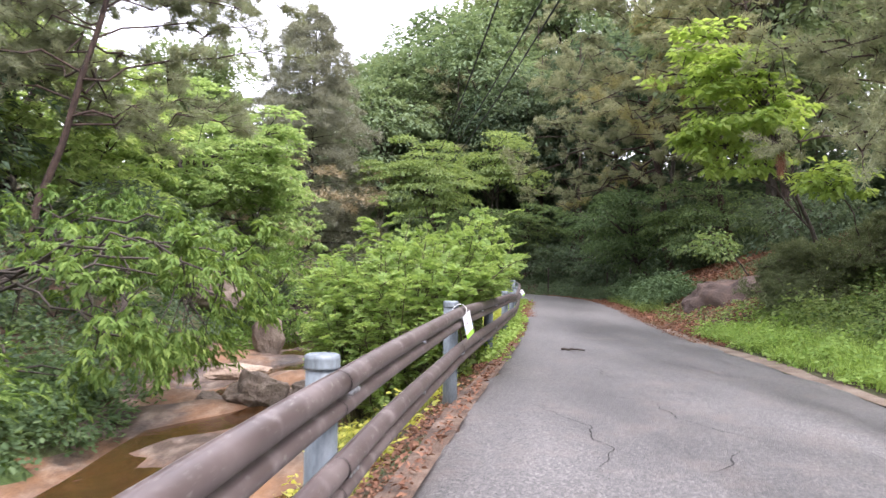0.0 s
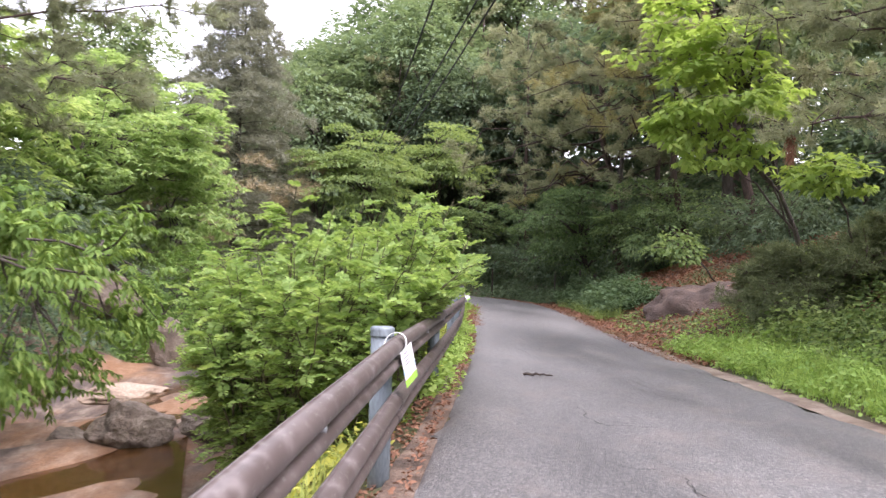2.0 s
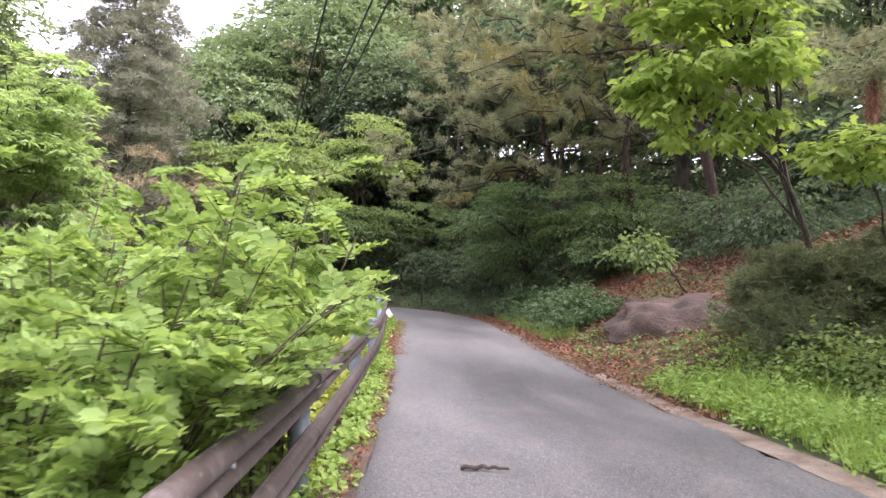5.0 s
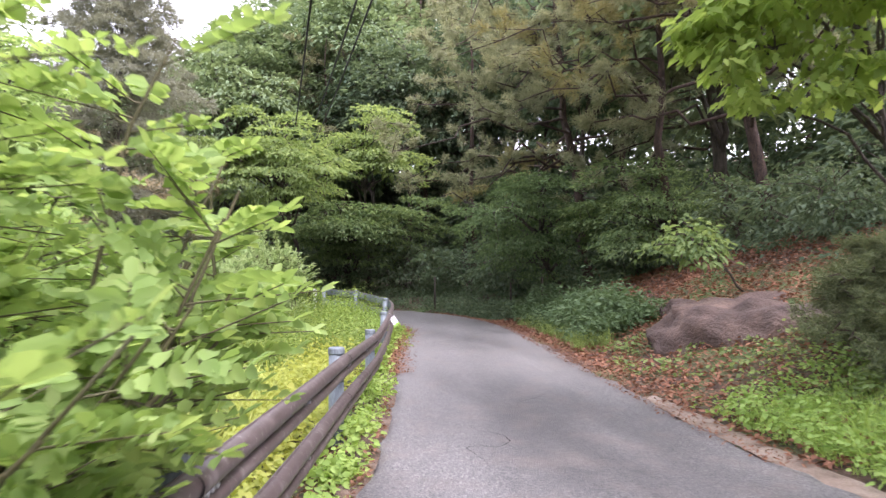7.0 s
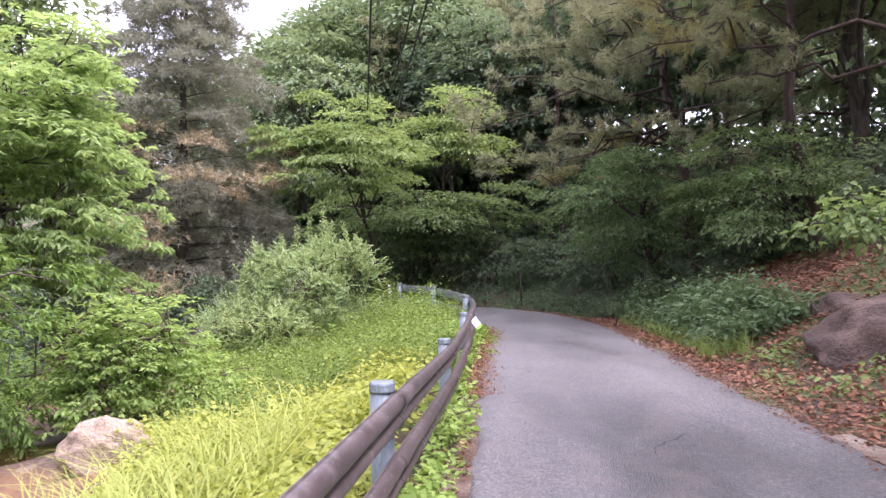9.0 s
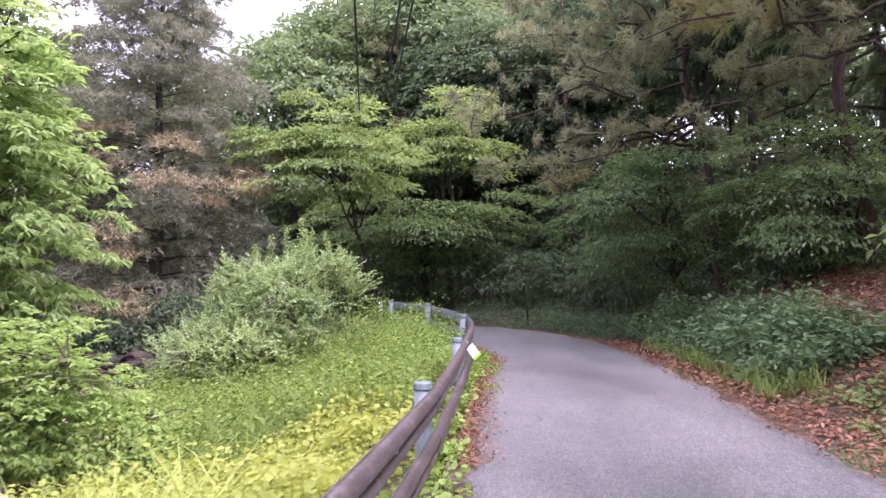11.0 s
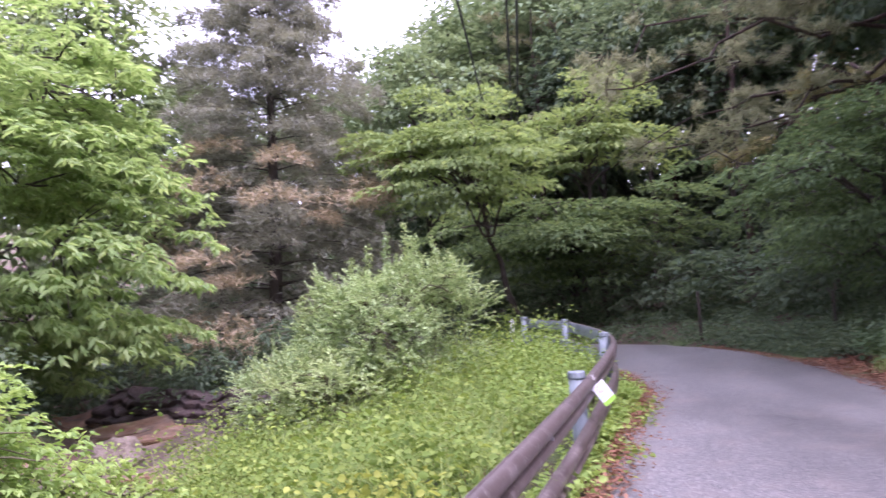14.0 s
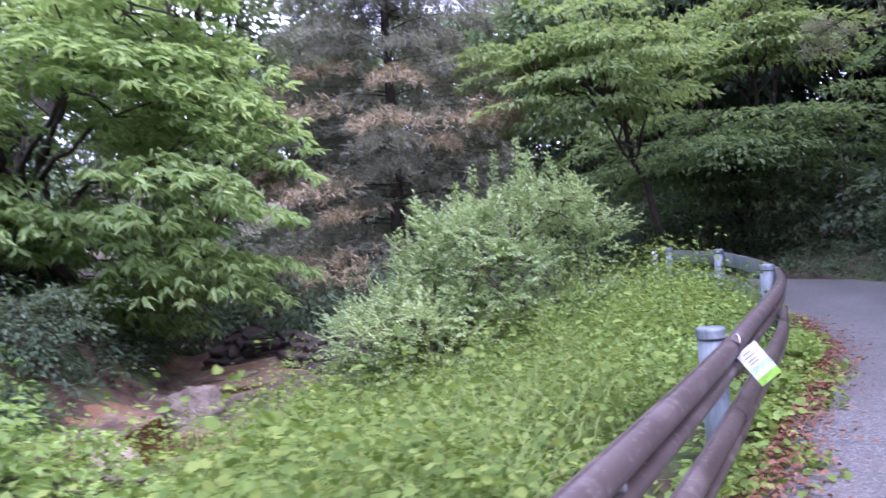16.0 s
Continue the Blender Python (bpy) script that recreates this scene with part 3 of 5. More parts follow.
def build_guardrail():
    rail = thing("guardrail", (0, 0, 0), "brown painted steel beams on galvanised round posts", "guardrail")
    zs = np.array([road_z(p[1], 0.0) for p in POSTS])
    tops = np.interp(POSTS[:, 1], [-5, 3, 7, 15, 19, 23, 27, 31, 34], [1.02, 1.05, 1.12, 1.02, 0.88, 0.94, 1.11, 1.26, 1.34])
    post_me, cap_me, bolt_me = bpy.data.meshes.new("post"), bpy.data.meshes.new("cap"), bpy.data.meshes.new("bolt")
    for me, bm, mat in (
        (post_me, revolve([(0.07, -1.5), (0.07, -0.04)]), M_GALV),
        (cap_me, revolve([(0.076, -0.062), (0.077, -0.05), (0.0745, -0.045), (0.0765, -0.02), (0.074, -0.006), (0.066, 0.0)]), M_GALV),
        (bolt_me, revolve([(0.022, 0.0), (0.022, 0.004), (0.016, 0.006), (0.016, 0.018), (0.008, 0.022)], 10), M_BOLT),
    ):
        bm.to_mesh(me)
        bm.free()
        me.materials.append(mat)
    for (x, y), top in zip(POSTS, tops):
        post = piece("post", post_me, rail, "galvanised round steel post")
        post.location = (x, y, top)
        piece("cap", cap_me, post)
    # beams: a rounded double-corrugated section swept from post to post on the road side
    line = densify(POSTS, 10)
    tz = np.interp(np.arange(len(line)) / 10, np.arange(len(tops)), tops)
    tang = unit(np.gradient(line, axis=0))
    out = tang[:, ::-1] * [1, -1]
    h = 0.19
    # a full round upper bulge, a deep groove and a flatter lower bulge, then the flat back
    prof = [(0.072, 0.0), (0.09, 0.008)]
    for a in np.linspace(100, -70, 12):
        prof.append((0.098 + 0.05 * math.cos(radians(a)), -0.045 + 0.05 * math.sin(radians(a))))
    prof += [(0.096, -0.103), (0.094, -0.116)]
    for a in np.linspace(60, -90, 9):
        prof.append((0.094 + 0.038 * math.cos(radians(a)), -0.152 + 0.036 * math.sin(radians(a))))
    prof += [(0.075, -h), (0.072, -h + 0.012), (0.08, -h / 2)]
    prof = np.array(prof)
    for name, drop, label in (("upper_rail", 0.06, "upper brown steel beam, faded along its top"), ("lower_rail", 0.405, "lower brown steel beam")):
        for k in range(len(POSTS) - 1):
            i0, i1 = 10 * k, 10 * (k + 1) + 1
            c, o, z = line[i0:i1].copy(), out[i0:i1], tz[i0:i1] - drop
            c[0] -= tang[i0] * 0.10
            grow = np.ones(len(c))
            grow[0] = 1.05
            V = np.concatenate([np.concatenate([c[:, None] + o[:, None] * (prof[None, :, :1] * grow[:, None, None]), (z[:, None] + prof[None, :, 1])[..., None]], -1)]).reshape(-1, 3)
            n, m = len(c), len(prof)
            a = (np.arange(n - 1)[:, None] * m + np.arange(m)).ravel()
            b = (np.arange(n - 1)[:, None] * m + (np.arange(m) + 1) % m).ravel()
            me = mesh_from(name, V, np.stack([a, b, b + m, a + m], -1), M_RAIL, smooth=True)
            me.materials.append(M_GALV)
            me.polygons.foreach_set("material_index", np.tile((np.arange(m) >= m - 3).astype(np.int32), n - 1))
            beam = piece(name, me, rail, label)
            # splice bolts by each post and single bolts in mid span
            o0, t0 = out[i0 + 1], tang[i0 + 1]
            face = Matrix((((t0[0]), 0, o0[0]), (t0[1], 0, o0[1]), (0, 1, 0))).to_4x4()
            spots = [(0.06 + 0.06 * q, -0.11) for q in range(3)] + [(1.9, -0.11)]
            for along, dz in spots:
                j = min(i0 + round(along / 0.4), i1 - 1)
                p = line[i0] + t0 * along if along < 1 else line[j]
                bolt = piece("bolt", bolt_me, beam)
                bolt.matrix_local = Matrix.Translation((p[0] + o0[0] * 0.097, p[1] + o0[1] * 0.097, tz[j] - drop + dz)) @ face
            # the dark seam where two beams lap
            seam = [(c[0] + o[0] * (q + 0.004), z[0] + w) for q, w in prof[1:-3]]
            sv = np.array([[p[0] + d * tang[i0][0], p[1] + d * tang[i0][1], w] for d in (-0.006, 0.008) for p, w in seam])
            q = np.arange(len(seam) - 1)
            piece("seam", mesh_from("seam", sv, np.stack([q, q + 1, len(seam) + q + 1, len(seam) + q], -1), M_CRACK), beam, "dark lap joint")
    return line, tz, tang, out


R_LINE, R_TOP, R_TANG, R_OUT = build_guardrail()


def slab(w, h, d, bevel=0.0):
    bm = bmesh.new()
    bmesh.ops.create_cube(bm, size=1.0)
    bmesh.ops.scale(bm, vec=(w, d, h), verts=bm.verts)
    if bevel:
        bmesh.ops.bevel(bm, geom=list(bm.edges), offset=bevel, segments=1, affect="EDGES")
    return bm


def build_tag(i, along, turn, lean, size=1.0):
    """A printed paper tag tied to the upper beam."""
    k = i * 10
    p = R_LINE[k] + R_TANG[k] * along + R_OUT[k] * 0.165
    ang = math.degrees(math.atan2(R_TANG[k][1], R_TANG[k][0])) + turn
    tag = thing("paper_tag", (p[0], p[1], R_TOP[k] - 0.13), "white paper tag with a green lower edge tied to the rail", "tag", "tags on the rail")
    tag.matrix_world = pose(p[0], p[1], R_TOP[k] - 0.11, 0, 0, ang) @ pose(0, 0, 0, 0, lean, 0) @ Matrix.Scale(size, 4)
    for name, mat, z, hgt in (("sheet", M_PAPER, -0.096, 0.192), ("green_band", M_GREENP, -0.216, 0.048), ("blue_band", M_BLUEP, -0.14, 0.035)):
        ob = part(name, slab(0.145, hgt, 0.003 if name == "sheet" else 0.0042), mat, tag)
        ob.location = (0, 0, z)
    for r, w in ((0.03, 0.05), (0.055, 0.07), (0.08, 0.055), (0.1, 0.06)):
        ob = part("print_line", slab(w, 0.006, 0.0045), M_INK, tag)
        ob.location = (-0.018 + w * 0.1, 0, -r)
    loop = np.array([(0.05 * math.cos(a) - 0.02, 0.055 + 0.075 * math.sin(a), 0.03 + 0.05 * math.cos(a)) for a in np.linspace(0, 2 * math.pi, 22)])
    V, F = tubes([(loop, np.full(22, 0.0035))], 5)
    piece("tie", mesh_from("tie", V, F, M_TIE, True), tag, "white plastic tie")


build_tag(3, -0.14, -22, -24)
build_tag(7, -0.02, -66, -36, 0.85)


# ---- trees ----
def broad_tree(name, label, base, centre, radii, clumps, per, leaf, mat, trunk_r=0.12, seed=1, clump=0.6, flat=0.35, hollow=0.45, droop=0.35, limbs=10, bark=None, group="", category="tree", gaps=0.0, upward=0.0, low=-1.0, fan=0, shoot=0, reach=0.5, hang=0.8, rise=0.3):
    """A tree: a tapered trunk with bowed limbs and twigs, and a crown of leafy sprays with gaps between them."""
    rng = np.random.default_rng(seed)
    base = np.array(base, float)
    c, r = np.array(centre, float) - base, np.array(radii, float)
    d = unit(rng.normal(size=(clumps * 3, 3)))
    rad = rng.uniform(hollow, 1.0, len(d)) ** 0.7
    rad = rad * (1 + 0.2 * np.sin(4 * d[:, 0] + seed) * np.cos(3 * d[:, 1] + 2 * d[:, 2] + seed))
    keep = d[:, 2] * rad > low
    if gaps:
        keep &= (np.sin(d[:, 0] * 5 + seed * 1.7) + np.sin(d[:, 1] * 5 - seed) + np.sin(d[:, 2] * 6 + seed * 0.6)) > -gaps
    C = (c + d * rad[:, None] * r)[keep][:clumps]
    top = c + [0, 0, r[2] * 0.55]
    trunk = bend((0, 0, -0.3), top, 0.0, 9, 0.05 * r[0], rng)
    paths = [(trunk, np.linspace(trunk_r, trunk_r * 0.2, 9) * np.r_[1.35, np.ones(8)])]
    pool = [trunk[2:]]
    for q in C[rng.permutation(len(C))[:limbs]]:
        s = np.clip((q[2] - 0.35 * r[2]) / max(top[2], 0.1), 0.25, 0.95) * 8
        a = trunk[int(s)]
        line = bend(a, q, 0.12 * np.linalg.norm(q - a), 8, 0.03 * r[0], rng)
        paths.append((line, np.linspace(trunk_r * 0.42, 0.012, 8)))
        pool.append(line[2:])
    pool = np.concatenate(pool)
    twigs = []
    for q in C:
        a = pool[np.argmin(((pool - q) ** 2).sum(1) + rng.random(len(pool)) * 0.2)]
        twigs.append((bend(a, q, 0.06 * np.linalg.norm(q - a), 4, 0.03, rng), np.linspace(0.018, 0.005, 4) * max(1.0, trunk_r / 0.12)))
    V, F = tubes(paths, 8)
    V2, F2 = tubes(twigs, 3)
    tree = thing(name, base, label, category, group)
    piece("trunk", mesh_from("trunk", np.concatenate([V, V2]), np.concatenate([F, F2 + len(V)]), bark or M_BARK, True), tree)
    n = len(C) * per
    own = np.repeat(np.arange(len(C)), per)
    size = (clump * rng.uniform(0.6, 1.35, len(C)))[own]
    ang, rr = rng.uniform(0, 2 * np.pi, n), np.sqrt(rng.random(n))
    off = np.stack([np.cos(ang), np.sin(ang), np.zeros(n)], 1)
    outw = unit((C - c) / r)[own]
    P = C[own] + off * (rr * size)[:, None]
    P[:, 2] += size * (rng.normal(size=n) * flat * 0.5 - droop * rr**2) - 0.25 * size * (off * outw * [1, 1, 0]).sum(1) * rr
    D = off * 0.9 + outw * 0.5 + rng.normal(size=(n, 3)) * 0.45
    D[:, 2] += -0.35 * droop - 0.25 + upward
    if fan:
        # leaves stand in fans round the twig ends and hang outwards
        lead = (np.arange(n) // fan) * fan
        turn = (np.arange(n) % fan) * 2.4 + rng.random(n)
        ray = np.stack([np.cos(turn), np.sin(turn), np.zeros(n)], 1)
        P = P[lead] + ray * leaf[1] * 0.3 + rng.normal(size=(n, 3)) * leaf[1] * 0.35
        D = ray + outw * 0.45 + rng.normal(size=(n, 3)) * 0.2
        D[:, 2] += -0.2 - 0.35 * droop + upward
    if shoot:
        # leaves stand along arching shoots that leave the twig ends, and hang by their stalks
        sid = own * (per // shoot + 1) + (np.arange(n) % per) // shoot
        pick = np.random.default_rng(seed + 500)
        aim = unit(outw + pick.normal(size=(sid.max() + 1, 3))[sid] * 0.75 + [0, 0, rise])
        u = ((np.arange(n) % per) % shoot + 0.5) / shoot
        run = reach * pick.uniform(0.55, 1.3, sid.max() + 1)[sid]
        start = pick.normal(size=(sid.max() + 1, 3))[sid] * clump * 0.4 * [1, 1, 0.5]
        P = C[own] + start + aim * (run * u)[:, None]
        P[:, 2] -= 0.45 * hang * run * u**2
        side = unit(np.cross(aim, [0, 0, 1.0])) * np.where(np.arange(n) % 2, 1.0, -1.0)[:, None]
        D = aim * (0.35 + 0.7 * u)[:, None] + side * 0.75 + rng.normal(size=(n, 3)) * 0.28
        D[:, 2] -= hang
        P = P + rng.normal(size=(n, 3)) * leaf[1] * 0.25
    N = np.array([0, 0, 1.0]) + rng.normal(size=(n, 3)) * 0.3 + outw * 0.25
    k = rng.uniform(0.7, 1.3, n)
    V, F = (lobed_arrays if name == "young_oak" else leaf_arrays)(P, D, N, leaf[0] * k, leaf[1] * k)
    piece("crown", mesh_from("crown", V, F, mat), tree)
    return tree


def layered_conifer(name, label, base, height, radius, seed, mat, dead=None, whorls=30, group="", start=0.08, size=0.42, thick=75, tuft=6):
    """A fir-like tree: whorls of drooping branches with flat sprays; some lower sprays brown."""
    rng = np.random.default_rng(seed)
    trunk = bend((0, 0, -0.3), (0.02 * height, 0, height), 0, 8, 0.03, rng)
    paths = [(trunk, np.linspace(0.018 * height, 0.01, 8))]
    P, D, brown = [], [], []
    for w in range(whorls):
        f = start + (1 - start) * (w / (whorls - 1)) ** 0.9
        L = radius * (1 - f) ** 0.55 + 0.15
        n = int(rng.integers(5, 8))
        for k in range(n):
            a = 2 * np.pi * (k + rng.random() * 0.8) / n
            l = L * rng.uniform(0.7, 1.12)
            z = f * height + rng.normal() * 0.1
            way = np.array([math.cos(a), math.sin(a), 0])
            tip = way * l + [0, 0, z - 0.22 * l + 0.3 * f * l]
            line = bend((0.02 * z, 0, z), tip, 0.10 * l, 6)
            paths.append((line, np.linspace(0.03 * (1.1 - f) + 0.006, 0.005, 6)))
            m = int(thick * l / radius) + 14
            s = rng.uniform(0.12, 1.08, m) ** 0.65
            p = np.stack([np.interp(s, np.linspace(0, 1, 6), line[:, i]) for i in range(3)], 1)
            side = np.array([-way[1], way[0], 0])
            sp = rng.uniform(-1, 1, m) * (0.10 + 0.26 * l * np.sin(np.pi * np.clip(s, 0, 1) * 0.85))
            p = p + side * sp[:, None]
            p[:, 2] -= 0.35 * np.abs(sp) - rng.normal(size=m) * 0.09
            P.append(p)
            D.append(way * 0.8 + side * np.sign(sp)[:, None] * 0.7 + rng.normal(size=(m, 3)) * 0.25 + [0, 0, -0.25])
            out = dead is not None and (0.12 < f < 0.46) and (way[1] < 0.35) and rng.random() < 0.45
            brown.append(np.full(m, out) & (s > 0.86 - 0.28 * rng.random(m)))
    P, D, brown = np.concatenate(P), np.concatenate(D), np.concatenate(brown)
    tree = thing(name, base, label, "tree", group)
    V, F = tubes(paths, 5)
    piece("trunk", mesh_from("trunk", V, F, M_BARK, True), tree)
    for nm, pick, mt in (("crown", ~brown, mat), ("dead_foliage", brown, dead)):
        if pick.any():
            own = np.repeat(np.flatnonzero(pick), tuft)
            d = unit(D[own]) * 0.7 + unit(rng.normal(size=(len(own), 3))) * 0.75
            V, F = needle_arrays(P[own] + rng.normal(size=(len(own), 3)) * 0.05, d, size * rng.uniform(0.6, 1.2, len(own)), size * 0.13, rng)
            piece(nm, mesh_from(nm, V, F, mt), tree, "" if nm == "crown" else "browned dead sprays")
    return tree


def pine(name, label, base, height, spread, seed, limbs=18, twigs=9, tufts=6, needles=22, length=0.15, mat=None, low=0.35, lean=(0, 0), aim=None, yellow=0.0, group="", trunk_r=0.16, width=0.008, sag=0.0):
    """A pine: a leaning trunk, bare crooked limbs, and brushes of long needles at the twig ends."""
    rng = np.random.default_rng(seed)
    top = np.array([lean[0], lean[1], height])
    trunk = bend((0, 0, -0.4), top, 0, 10, 0.05 * spread / 3, rng)
    paths = [(trunk, np.linspace(trunk_r, trunk_r * 0.18, 10))]
    ends, ways, tint = [], [], []
    for k in range(limbs):
        f = low + (0.98 - low) * (k + rng.random() * 0.5) / limbs
        a = rng.uniform(0, 2 * np.pi) if aim is None or rng.random() < 0.3 else aim + rng.normal() * 0.6
        l = spread * (1.1 - 0.75 * f) * rng.uniform(0.6, 1.15)
        s = f * 9
        p0 = trunk[int(s)] + (trunk[min(int(s) + 1, 9)] - trunk[int(s)]) * (s % 1)
        way = np.array([math.cos(a), math.sin(a), 0])
        tip = p0 + way * l + [0, 0, l * (rng.uniform(-0.12, 0.25) - sag * (1 - f))]
        line = bend(p0, tip, 0.06 * l, 9, 0.045 * l, rng)
        paths.append((line, np.linspace(0.055 * (1.2 - f) * max(trunk_r / 0.16, 0.6), 0.012, 9)))
        gold = rng.random() < yellow
        for j in range(twigs):
            q = line[int(rng.integers(3, 9))]
            side = unit(way * rng.uniform(0.1, 1) + rng.normal(size=3) * [0.7, 0.7, 0.35])
            m = rng.uniform(0.25, 0.75) * min(1.0, l / 2)
            e = q + side * m + [0, 0, 0.06]
            paths.append((bend(q, e, 0.04, 4, 0.02, rng), np.linspace(0.014, 0.005, 4)))
            t = rng.uniform(0.35, 1.05, tufts)[:, None]
            ends.append(q + (e - q) * t + rng.normal(size=(tufts, 3)) * 0.06)
            ways.append(np.repeat(side[None], tufts, 0) + rng.normal(size=(tufts, 3)) * 0.4 + [0, 0, 0.25])
            tint.append(np.full(tufts, gold))
    E, W, G = np.concatenate(ends), unit(np.concatenate(ways)), np.concatenate(tint)
    tree = thing(name, base, label, "tree", group)
    V, F = tubes(paths, 5)
    piece("trunk", mesh_from("trunk", V, F, M_PBARK, True), tree)
    for nm, pick, mt in (("crown", ~G, mat or M_NEEDLE), ("yellowed_foliage", G, M_YPINE)):
        if not pick.any():
            continue
        n = int(pick.sum())
        own = np.repeat(np.arange(n), needles)
        s = rng.random(len(own))[:, None]
        P = E[pick][own] + W[pick][own] * (s - 0.5) * 0.16
        D = W[pick][own] * 0.55 + unit(rng.normal(size=(len(own), 3)))
        V, F = needle_arrays(P, D, length * rng.uniform(0.7, 1.2, len(own)), width, rng)
        piece(nm, mesh_from(nm, V, F, mt), tree, "" if nm == "crown" else "yellowing needles")
    return tree


def compound_bush(name, label, base, radii, stems, fronds, mat, seed, leaflet=0.042, pairs=8, category="bush", lean=(0, 0), height=2.3, fence=None):
    """A locust thicket: upright stems with feathery leaves of paired oval leaflets."""
    rng = np.random.default_rng(seed)
    paths, P, D, N, K = [], [], [], [], []
    spines = []
    for k in range(stems):
        a, rr = rng.uniform(0, 2 * np.pi), math.sqrt(rng.random())
        foot = np.array([math.cos(a) * rr * radii[0] * 0.4, math.sin(a) * rr * radii[1] * 0.4, -0.25])
        h = height * (1 - 0.36 * rr**1.5) * rng.uniform(0.7, 1.05) * (1.14 if k % 6 == 0 else 1.0)
        tip = np.array([math.cos(a) * rr * radii[0] * 0.95 + lean[0], math.sin(a) * rr * radii[1] * 0.95 + lean[1], h])
        line = bend(foot, tip, 0.1, 9, 0.04, rng)
        if fence is not None:
            edge = np.interp(line[:, 1] + base[1], fence[:, 1], fence[:, 0]) - base[0] - 0.12 + 1.1 * np.clip(line[:, 2] + base[2] - 1.0, 0, 0.5) - 0.65 * np.clip(line[:, 1] + base[1] - 11.2, 0, 3)
            line[:, 0] = np.minimum(line[:, 0], np.minimum(edge, 1.25 - 0.58 * (line[:, 1] + base[1] - 10.3) - base[0]))
        paths.append((line, np.linspace(0.018, 0.004, 9)))
        for j in range(fronds):
            f = rng.uniform(0.06, 1.0) ** 0.75
            q = np.array([np.interp(f, np.linspace(0, 1, 9), line[:, i]) for i in range(3)])
            b = rng.uniform(0, 2 * np.pi)
            up = rng.uniform(0.05, 1.0) + 3.2 * max(0.0, f - 0.7) * rng.random()
            way = unit(np.array([math.cos(b), math.sin(b), up]) + 0.5 * unit(np.array([tip[0], tip[1], 0.01])) * [1, 1, 0])
            l = leaflet * pairs * 0.62 * rng.uniform(0.65, 1.15)
            off = rng.uniform(0.02, 0.30) * (1.2 - f) * np.array([way[0], way[1], 0.15])
            s = np.linspace(0.12, 1, pairs)[:, None]
            rib = q + off + way * l * s - np.array([0, 0, 0.42 * l]) * s**2
            if fence is not None:
                limit = np.interp(rib[:, 1] + base[1], fence[:, 1], fence[:, 0]) - base[0] - 0.05 + 1.4 * np.clip(rib[:, 2] + base[2] - 0.9, 0, 0.5) - 0.65 * np.clip(rib[:, 1] + base[1] - 11.2, 0, 3)
                limit = np.minimum(limit, 1.36 - 0.58 * (rib[:, 1] + base[1] - 10.3) - base[0])
                if (rib[:, 0] > limit).any():
                    continue
            spines.append((np.vstack([q, q + off, rib[-1]]), np.array([0.004, 0.003, 0.0015])))
            side = unit(np.cross(way, [0, 0, 1.0]))
            for sg in (-1, 1):
                P.append(rib)
                D.append(sg * side + way * 0.35 + rng.normal(size=(pairs, 3)) * 0.16 + [0, 0, rng.uniform(-0.55, 0.1)])
                N.append(np.cross(side, way) + rng.normal(size=3) * 0.35 + rng.normal(size=(pairs, 3)) * 0.3)
                K.append((0.75 + 0.5 * np.sin(np.pi * np.clip(s[:, 0], 0, 0.95))) * rng.uniform(0.85, 1.15))
            P.append(rib[-1:])
            D.append(way[None])
            N.append(np.array([[0, 0, 1.0]]))
            K.append(np.ones(1))
    P, D, N, K = np.concatenate(P), np.concatenate(D), np.concatenate(N), np.concatenate(K)
    bush = thing(name, base, label, category)
    V, F = tubes(paths, 5)
    V2, F2 = tubes(spines, 3)
    piece("stem", mesh_from("stem", np.concatenate([V, V2]), np.concatenate([F, F2 + len(V)]), M_STEM, True), bush)
    V, F = oval_arrays(P, D, N, leaflet * K, leaflet * 0.52 * K)
    piece("foliage", mesh_from("foliage", V, F, mat), bush)
    return bush


def scatter(n, x0, x1, y0, y1, rng):
    x, y = rng.uniform(x0, x1, n), rng.uniform(y0, y1, n)
    return x, y


def cover(name, label, category, picks, per, spread, leaf, mat, height, seed, mound=0.0, normal_up=1.0):
    """Low leafy growth as one mass of small leaves on short sprays over the ground."""
    rng = np.random.default_rng(seed)
    x, y = picks
    z = land(x[None], y[None])[0][0]
    hum = np.clip(0.5 + 0.6 * wave(x, y, 2.9, seed) + 0.35 * wave(x, y, 6.1, seed + 2), 0, 1) ** 1.3
    hum = hum * rng.uniform(0.45, 1.2, len(x))
    hgt = height * (0.25 + 1.1 * hum) + mound * np.clip(wave(x, y, 1.2, seed + 1), 0, 1)
    n = len(x) * per
    own = np.repeat(np.arange(len(x)), per)
    a, rr = rng.uniform(0, 2 * np.pi, n), np.sqrt(rng.random(n)) * spread
    P = np.stack([x[own] + np.cos(a) * rr, y[own] + np.sin(a) * rr, z[own] + hgt[own] * rng.uniform(0.3, 1.0, n) - 0.25 * rr**2 / spread], 1)
    D = np.stack([np.cos(a), np.sin(a), rng.normal(size=n) * 0.3 - 0.1], 1) + rng.normal(size=(n, 3)) * 0.3
    N = np.array([0, 0, normal_up]) + rng.normal(size=(n, 3)) * 0.45
    k = rng.uniform(0.6, 1.4, n)
    V, F = (oval_arrays if leaf[0] < 0.1 else leaf_arrays)(P, D, N, leaf[0] * k, leaf[1] * k)
    return tagged(new(name, mesh_from(name, V, F, mat)), label, category, kind="stuff")


